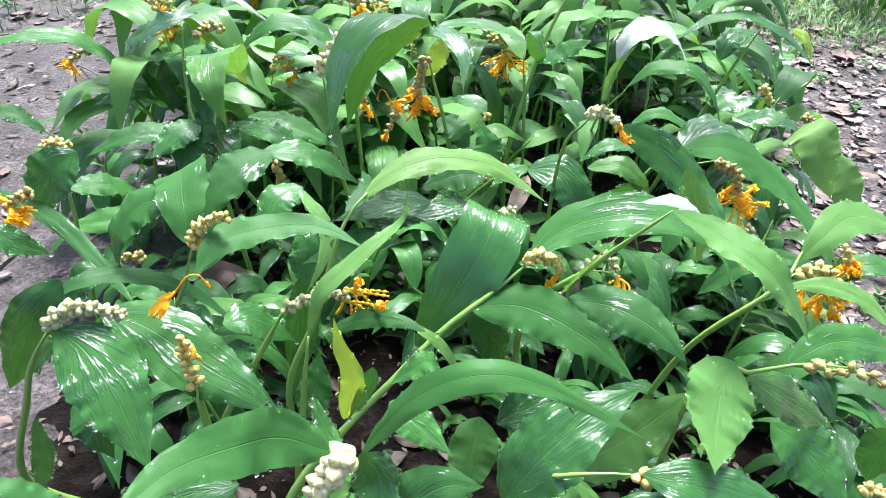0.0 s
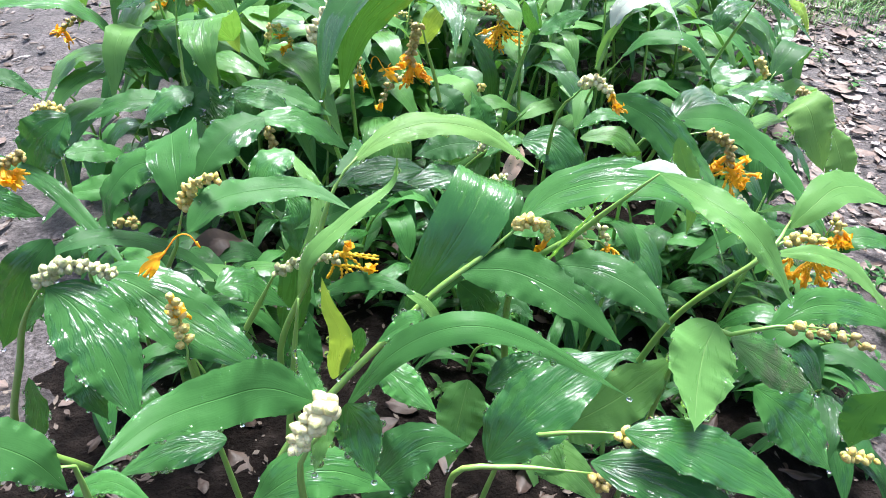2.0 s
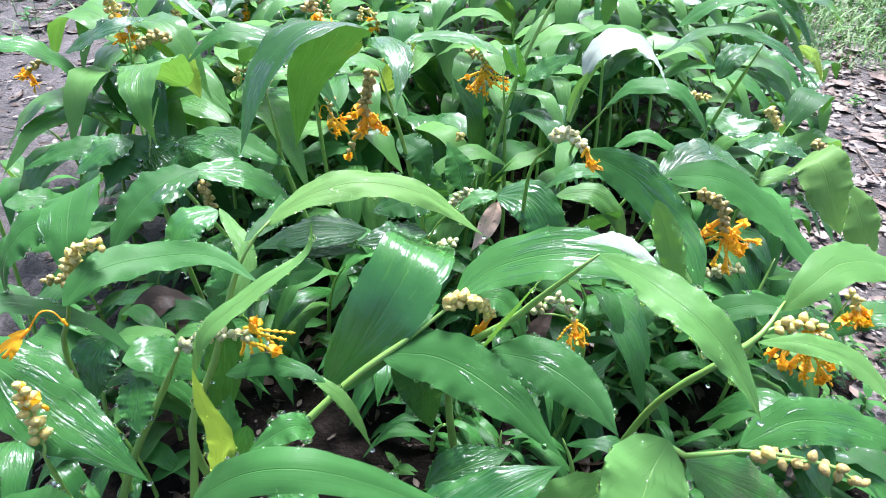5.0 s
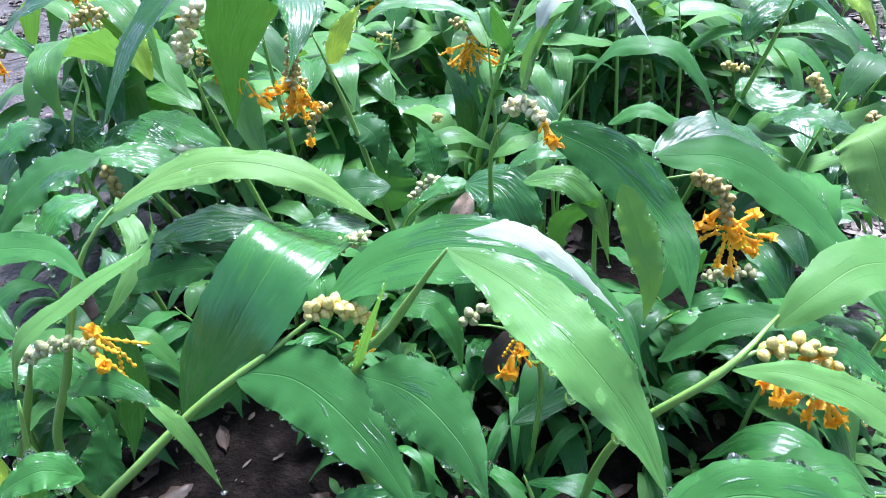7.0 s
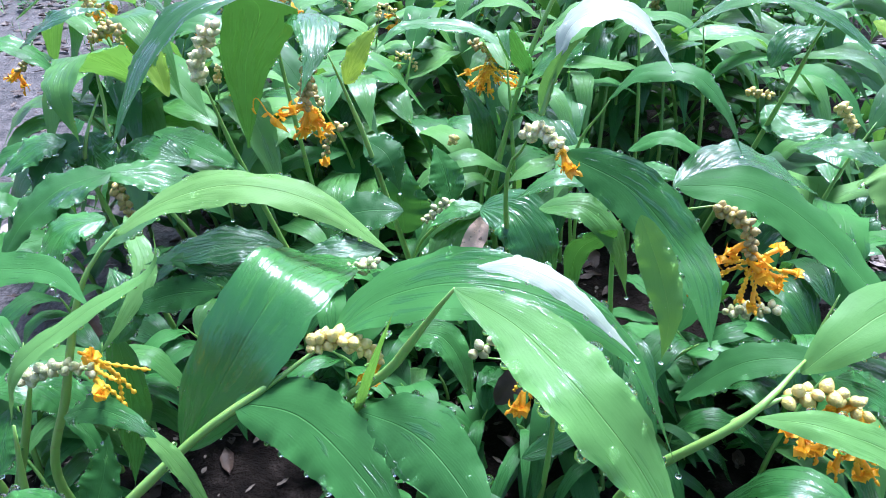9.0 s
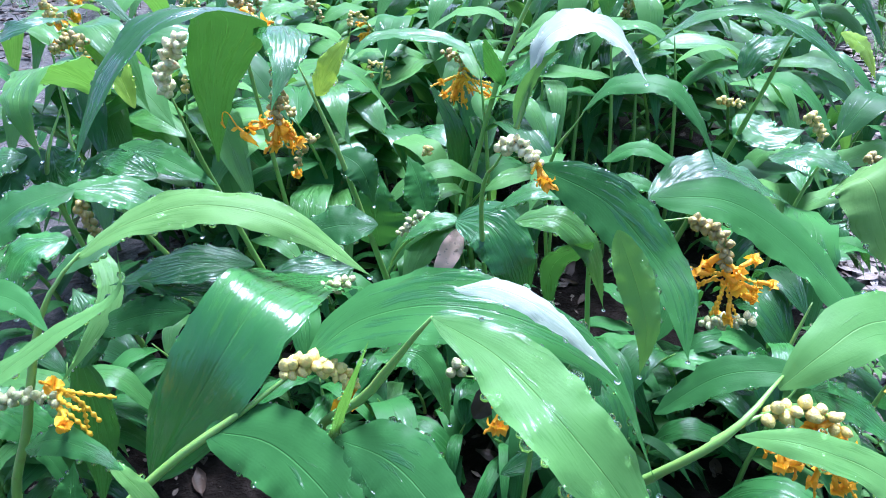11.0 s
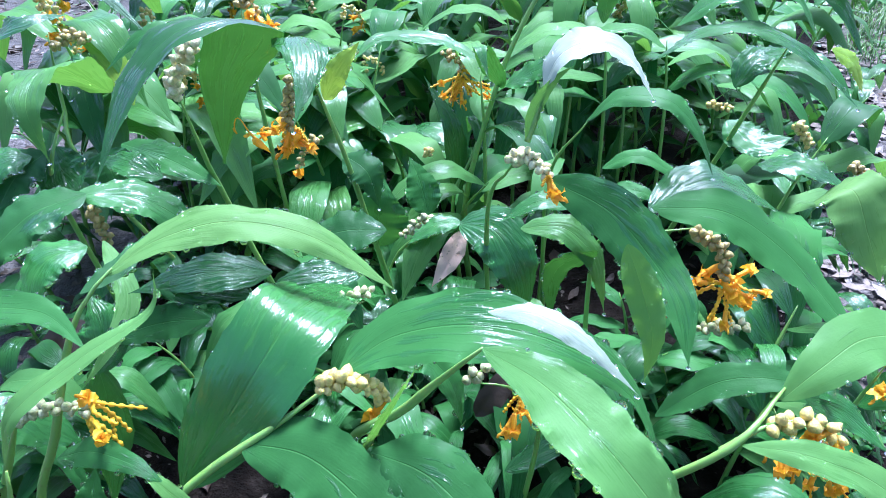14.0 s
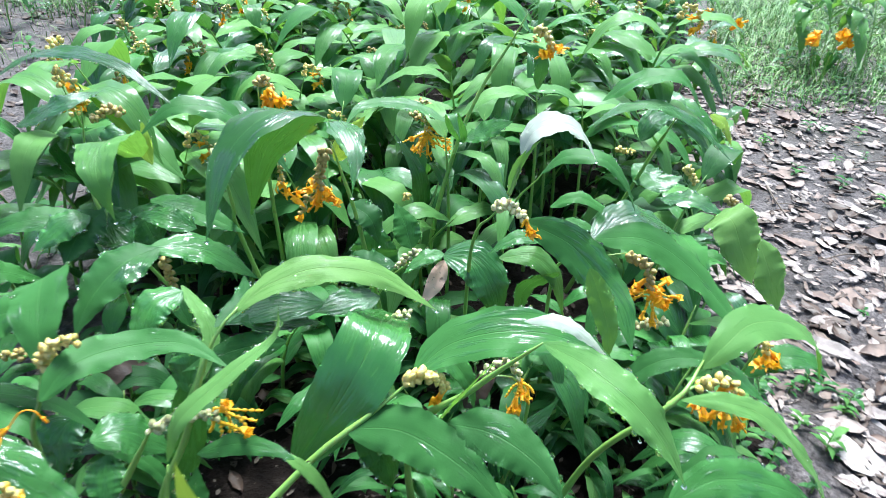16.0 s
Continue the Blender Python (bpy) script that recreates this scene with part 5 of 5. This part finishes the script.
def far_growth(models, spots):
    """The plants at the back of the bed, where no one could count them."""
    verts, faces, uvs, slots, mats = [], [], [], [], []
    for x, y, s in spots:
        m = models[rng.randrange(len(models))]
        where = Matrix.Translation((x, y, relief(x, y) - 0.004)) @ pose(0, 0, 0, 0, 0, rng.uniform(0, 360)) @ Matrix.Scale(s, 4)
        for ob in m.children_recursive:
            at = ob.matrix_basis.copy()
            up = ob.parent
            while up is not m:
                at = up.matrix_basis @ at
                up = up.parent
            mat, me = where @ at, ob.data
            if me.materials[0] not in mats:
                mats.append(me.materials[0])
            o = len(verts)
            verts += [tuple(mat @ v.co) for v in me.vertices]
            flat = [(0.5, 0.5)] * len(me.vertices)
            if me.uv_layers:
                for loop, uv in zip(me.loops, me.uv_layers[0].data):
                    flat[loop.vertex_index] = tuple(uv.uv)
            uvs += flat
            for p in me.polygons:
                faces.append(tuple(o + k for k in p.vertices))
                slots.append(mats.index(me.materials[0]))
    me = to_mesh("far_ginger_plants", verts, faces, mats[0], uvs)
    for mat in mats[1:]:
        me.materials.append(mat)
    me.polygons.foreach_set("material_index", slots)
    return tagged(new("far_ginger_plants", me), "dense leafy ginger plants at the back of the bed", "plants", kind="stuff")


far_growth(MODELS, [s for s in spots if s[1] >= 2.3])
spots = []
while len(spots) < 125:
    y = rng.uniform(0.62, 1.75)
    x = rng.uniform(left_edge(y) + 0.02, right_edge(y) - 0.02)
    if hollow(x, y) or -0.25 < x < 0.40 and y < 0.80:
        continue
    if all((x - a) ** 2 + (y - b) ** 2 > 0.0036 for a, b, _ in spots):
        spots.append((x, y, rng.uniform(0.7, 1.1)))
spots += [(-0.50, 1.02, 1.1), (-0.60, 1.12, 1.0), (-0.46, 0.92, 0.9), (-0.66, 1.26, 1.1), (-0.54, 1.22, 1.0), (-0.74, 1.40, 1.0)]
scatter(LOW, spots)
THIN = [grown(rng, 0.07, 7, 0.10, "tiny narrow-leaved young plant under the bed", None, 0, 0.1, 0.1, 0.55), grown(rng, 0.10, 8, 0.11, "tiny narrow-leaved young plant under the bed", None, 0, 0.0, 0.1, 0.55)]
spots = []
while len(spots) < 26:
    x, y = rng.uniform(-0.05, 0.52), rng.uniform(0.58, 0.98)
    if all((x - a) ** 2 + (y - b) ** 2 > 0.002 for a, b, _ in spots):
        spots.append((x, y, rng.uniform(0.7, 1.1)))
scatter(THIN, spots)


# ---- litter, seedlings, grass ----
def dry_leaf(rng, x, y, z, size):
    a, curl, cup = rng.uniform(0, 6.28), rng.uniform(-0.3, 0.5), rng.uniform(-0.3, 0.4)
    tilt = rng.uniform(-0.12, 0.12)
    w = size * rng.uniform(0.25, 0.7)
    verts, faces = [], []
    for i in range(7):
        u = i / 6
        half = 0.5 * w * rng.uniform(0.75, 1.1) * max(0.04, math.sin(math.pi * u**0.9)) ** 0.8
        for j in range(5):
            v = j / 2 - 1
            px, py = (u - 0.5) * size, v * half
            pz = cup * w * v * v * 0.5 + curl * size * (u - 0.5) ** 2 * 0.6 + tilt * px + rng.uniform(-0.05, 0.05) * size
            verts.append((x + px * math.cos(a) - py * math.sin(a), y + px * math.sin(a) + py * math.cos(a), z + max(-0.003, pz + 0.004)))
    for i in range(6):
        for j in range(4):
            k = i * 5 + j
            faces.append((k, k + 1, k + 6, k + 5))
    return verts, faces


def litter(name, label, count, area, small, large, seed, material=None):
    r = random.Random(seed)
    pieces = []
    while len(pieces) < count:
        x, y = area(r)
        pieces.append(dry_leaf(r, x, y, relief(x, y) + r.uniform(-0.008, 0.008), small + (large - small) * r.random() ** 1.8))
    v, f = joined(pieces)
    return tagged(new(name, to_mesh(name, v, f, material or DRY)), label, "leaf litter", kind="stuff")


def on_right(r):
    y = 0.45 + 3.2 * r.random() ** 1.4
    return right_edge(y) + (0.20 if y < 0.85 else -0.08) + abs(r.gauss(0, 0.75)), y


def on_left(r):
    y = 0.2 + 3.6 * r.random()
    return left_edge(y) + 0.05 - abs(r.gauss(0, 0.7)), y


def below(r):
    y = r.uniform(0.2, 2.6)
    return r.uniform(left_edge(y), right_edge(y)), y


def near_soil(r):
    y = r.uniform(0.15, 1.2)
    return r.uniform(left_edge(y) - 0.15, right_edge(y) + 0.15), y


litter("leaf_litter", "brown and grey dry leaves covering the bare ground", 5200, on_right, 0.008, 0.055, 1)
litter("leaf_litter", "large curled pinkish brown dry leaves on the litter", 520, on_right, 0.05, 0.13, 12)
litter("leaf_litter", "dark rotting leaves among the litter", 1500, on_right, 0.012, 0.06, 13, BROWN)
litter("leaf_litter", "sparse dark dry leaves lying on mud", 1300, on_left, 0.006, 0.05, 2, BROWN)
litter("leaf_litter", "few pale dry leaves lying on mud", 260, on_left, 0.010, 0.05, 14)
def far_left(r):
    return r.uniform(-3.2, -1.0), r.uniform(2.2, 5.0)


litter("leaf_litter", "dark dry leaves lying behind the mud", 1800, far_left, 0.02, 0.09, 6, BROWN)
# brown leaves, laid so densely that their dark colour adds to the plants' shade
litter("leaf_litter", "brown dry leaves packed dark to deepen the shade under the plants", 2200, below, 0.015, 0.06, 3, BROWN)
litter("leaf_litter", "small crumbs of dry leaves on the soil", 2600, near_soil, 0.003, 0.016, 15, TWIG)


def twigs(count, seed):
    r = random.Random(seed)
    pieces = []
    for k in range(count):
        x, y = on_right(r) if k % 3 else on_left(r)
        a, ln = r.uniform(0, 6.28), r.uniform(0.05, 0.22)
        z = relief(x, y) + 0.006
        d = np.array((math.cos(a), math.sin(a), r.uniform(-0.02, 0.06)))
        o = np.array((x, y, z))
        pieces.append(tube([o, o + d * ln * 0.5 + (r.uniform(-0.01, 0.01), r.uniform(-0.01, 0.01), 0.004), o + d * ln], r.uniform(0.001, 0.0032), 6, 7, 0.5))
    v, f = joined(pieces)
    return tagged(new("twigs", to_mesh("twigs", v, f, TWIG)), "thin dark dead twigs lying in the litter", "twigs", kind="stuff")


twigs(170, 4)


def fallen_leaf(points, width, facing, label, material=None):
    v, f, uv, _ = blade(points, width, facing, 0.25, 0.12, 0, 16, 8, 77)
    return tagged(new("fallen_leaf", to_mesh("fallen_leaf", v, f, material or FADED, uv)), label, "dry leaf", "single fallen leaves")


fallen_leaf(DRY_POINTS, 0.026, (0.1, -0.6, 0.8), "pinkish brown dry leaf caught upright between green stems")
fallen_leaf([(-0.85, 1.72, 0.03), (-0.78, 1.75, 0.036), (-0.70, 1.80, 0.03)], 0.06, (0, -0.2, 1), "broad pinkish dry leaf lying on mud")
fallen_leaf([(0.17, 0.80, 0.10), (0.19, 0.81, 0.13), (0.22, 0.84, 0.16)], 0.03, (0, -0.9, 0.4), "brown dry leaf leaning under green leaves", BROWN)
fallen_leaf([(-0.32, 0.78, 0.14), (-0.29, 0.80, 0.17), (-0.26, 0.83, 0.15)], 0.04, (-0.2, -0.8, 0.5), "large brown dry leaf caught among stems", BROWN)
fallen_leaf([(0.80, 1.05, 0.03), (0.86, 1.0, 0.036), (0.90, 0.97, 0.028)], 0.03, (0, -0.3, 1), "pale dry leaf lying on the litter", DRY)


def seedling(r, size):
    ob = new("seedling")
    tagged(ob, "tiny green seedling with oval leaves among litter", "seedling", "seedlings beside the bed")
    h = size * 1.3
    v, f = tube([(0, 0, -0.005), (0.1 * h, 0, 0.5 * h), (0.05 * h, 0.1 * h, h)], 0.0011, 6, 8, 0.6)
    part("stem", to_mesh("stem", v, f, STALK), ob)
    verts, faces, uvs = [], [], []
    for k in range(7):
        a = 2.2 * k + r.uniform(-0.3, 0.3)
        d = np.array((math.cos(a), math.sin(a), 0))
        o = np.array((0.05 * h, 0.05 * h, h * (0.35 + 0.65 * k / 6)))
        s = size * r.uniform(0.7, 1.1)
        COUNT[0] += 1
        vv, ff, uv, _ = blade([o, o + s * (0.5 * d + (0, 0, 0.18)), o + s * (d + (0, 0, 0.02))], s * 0.38, (0, -0.2, 1), 0.1, 0.1, 0, 8, 4, COUNT[0])
        faces += [tuple(q + len(verts) for q in f4) for f4 in ff]
        verts += vv
        uvs += uv
    part("foliage", to_mesh("foliage", verts, faces, LEAF[1 if size > 0.027 else 0], uvs), ob)
    return ob


rs = random.Random(8)
SEED = [seedling(rs, s) for s in (0.018, 0.023, 0.029)]
spots = [(0.47 + 0.22 * rs.random() + 0.15 * rs.random(), 0.42 + 0.62 * rs.random(), rs.uniform(0.7, 1.3)) for _ in range(44)]
spots += [(rs.uniform(0.36, 0.66), rs.uniform(0.60, 1.0), rs.uniform(0.9, 1.7)) for _ in range(46)]
spots += [(rs.uniform(-0.1, 0.5), rs.uniform(0.55, 0.95), rs.uniform(0.6, 1.0)) for _ in range(14)]
spots += [(right_edge(y) + rs.uniform(-0.1, 0.6), y, rs.uniform(0.7, 1.2)) for y in [rs.uniform(0.9, 2.6) for _ in range(30)]]
spots += [(rs.uniform(1.2, 3.6), 2.45 + 2.6 * rs.random(), rs.uniform(1.2, 2.6)) for _ in range(90)]
spots += [(rs.uniform(-2.4, -1.1), 2.3 + 2.4 * rs.random(), rs.uniform(1.2, 2.4)) for _ in range(45)]
scatter(SEED, spots)


def grass(count, seed):
    r = random.Random(seed)
    verts, faces = [], []
    for _ in range(count):
        y = 2.3 + 5.0 * r.random() ** 1.3
        x = 0.9 + r.gauss(0, 2.3)
        y += 0.35 * noise.noise((x * 2.0, 0.0, 8.0)) + abs(r.gauss(0, 0.3)) - 0.1
        if left_edge(y) - 0.3 < x < right_edge(y) and y < 4.1:
            continue
        if x < 0 and y < 3.2 and r.random() < 0.85:
            continue
        if noise.noise((x * 1.7, y * 1.7, 3.0)) < r.uniform(-0.9, 0.15 if y > 3.0 else 0.25):
            continue
        z, a, h = relief(x, y), r.uniform(0, 6.28), r.uniform(0.04, 0.19) * (0.4 + 0.6 * min(1.0, y - 2.3))
        dx, dy, w = math.cos(a), math.sin(a), r.uniform(0.0008, 0.0022)
        b = r.uniform(0.3, 1.2) * h
        o = len(verts)
        for u, k in ((0, 1), (0.35, 0.9), (0.7, 0.6), (1, 0.1)):
            cx, cy, cz = x + dx * b * u * u, y + dy * b * u * u, z + h * u * (1 - 0.35 * u * u)
            verts += [(cx - dy * w * k, cy + dx * w * k, cz), (cx + dy * w * k, cy - dx * w * k, cz)]
        faces += [(o + q, o + q + 1, o + q + 3, o + q + 2) for q in (0, 2, 4)]
    return tagged(new("grass", to_mesh("grass", verts, faces, GRASS)), "thin green grass behind the bed", "grass", kind="stuff")


grass(110000, 9)


def water_drops():
    verts, faces = [], []
    for place, up, r in DROPS:
        up = Vector(up)
        q = up.to_track_quat("Z", "Y").to_matrix()
        o = len(verts)
        rings, sides = 5, 8
        for i in range(rings + 1):
            e = math.pi * i / rings
            for k in range(sides):
                a = 2 * math.pi * k / sides
                p = q @ Vector((r * math.sin(e) * math.cos(a), r * math.sin(e) * math.sin(a), r * 0.5 * math.cos(e)))
                verts.append((place[0] + p.x, place[1] + p.y, place[2] + p.z))
        for i in range(rings):
            for k in range(sides):
                j = (k + 1) % sides
                faces.append((o + i * sides + k, o + (i + 1) * sides + k, o + (i + 1) * sides + j, o + i * sides + j))
    ob = new("water_drops", to_mesh("water_drops", verts, faces, WATER))
    ob.visible_shadow = False
    return tagged(ob, "clear rain drops clinging to leaf edges and tips", "water drops", kind="stuff")


water_drops()
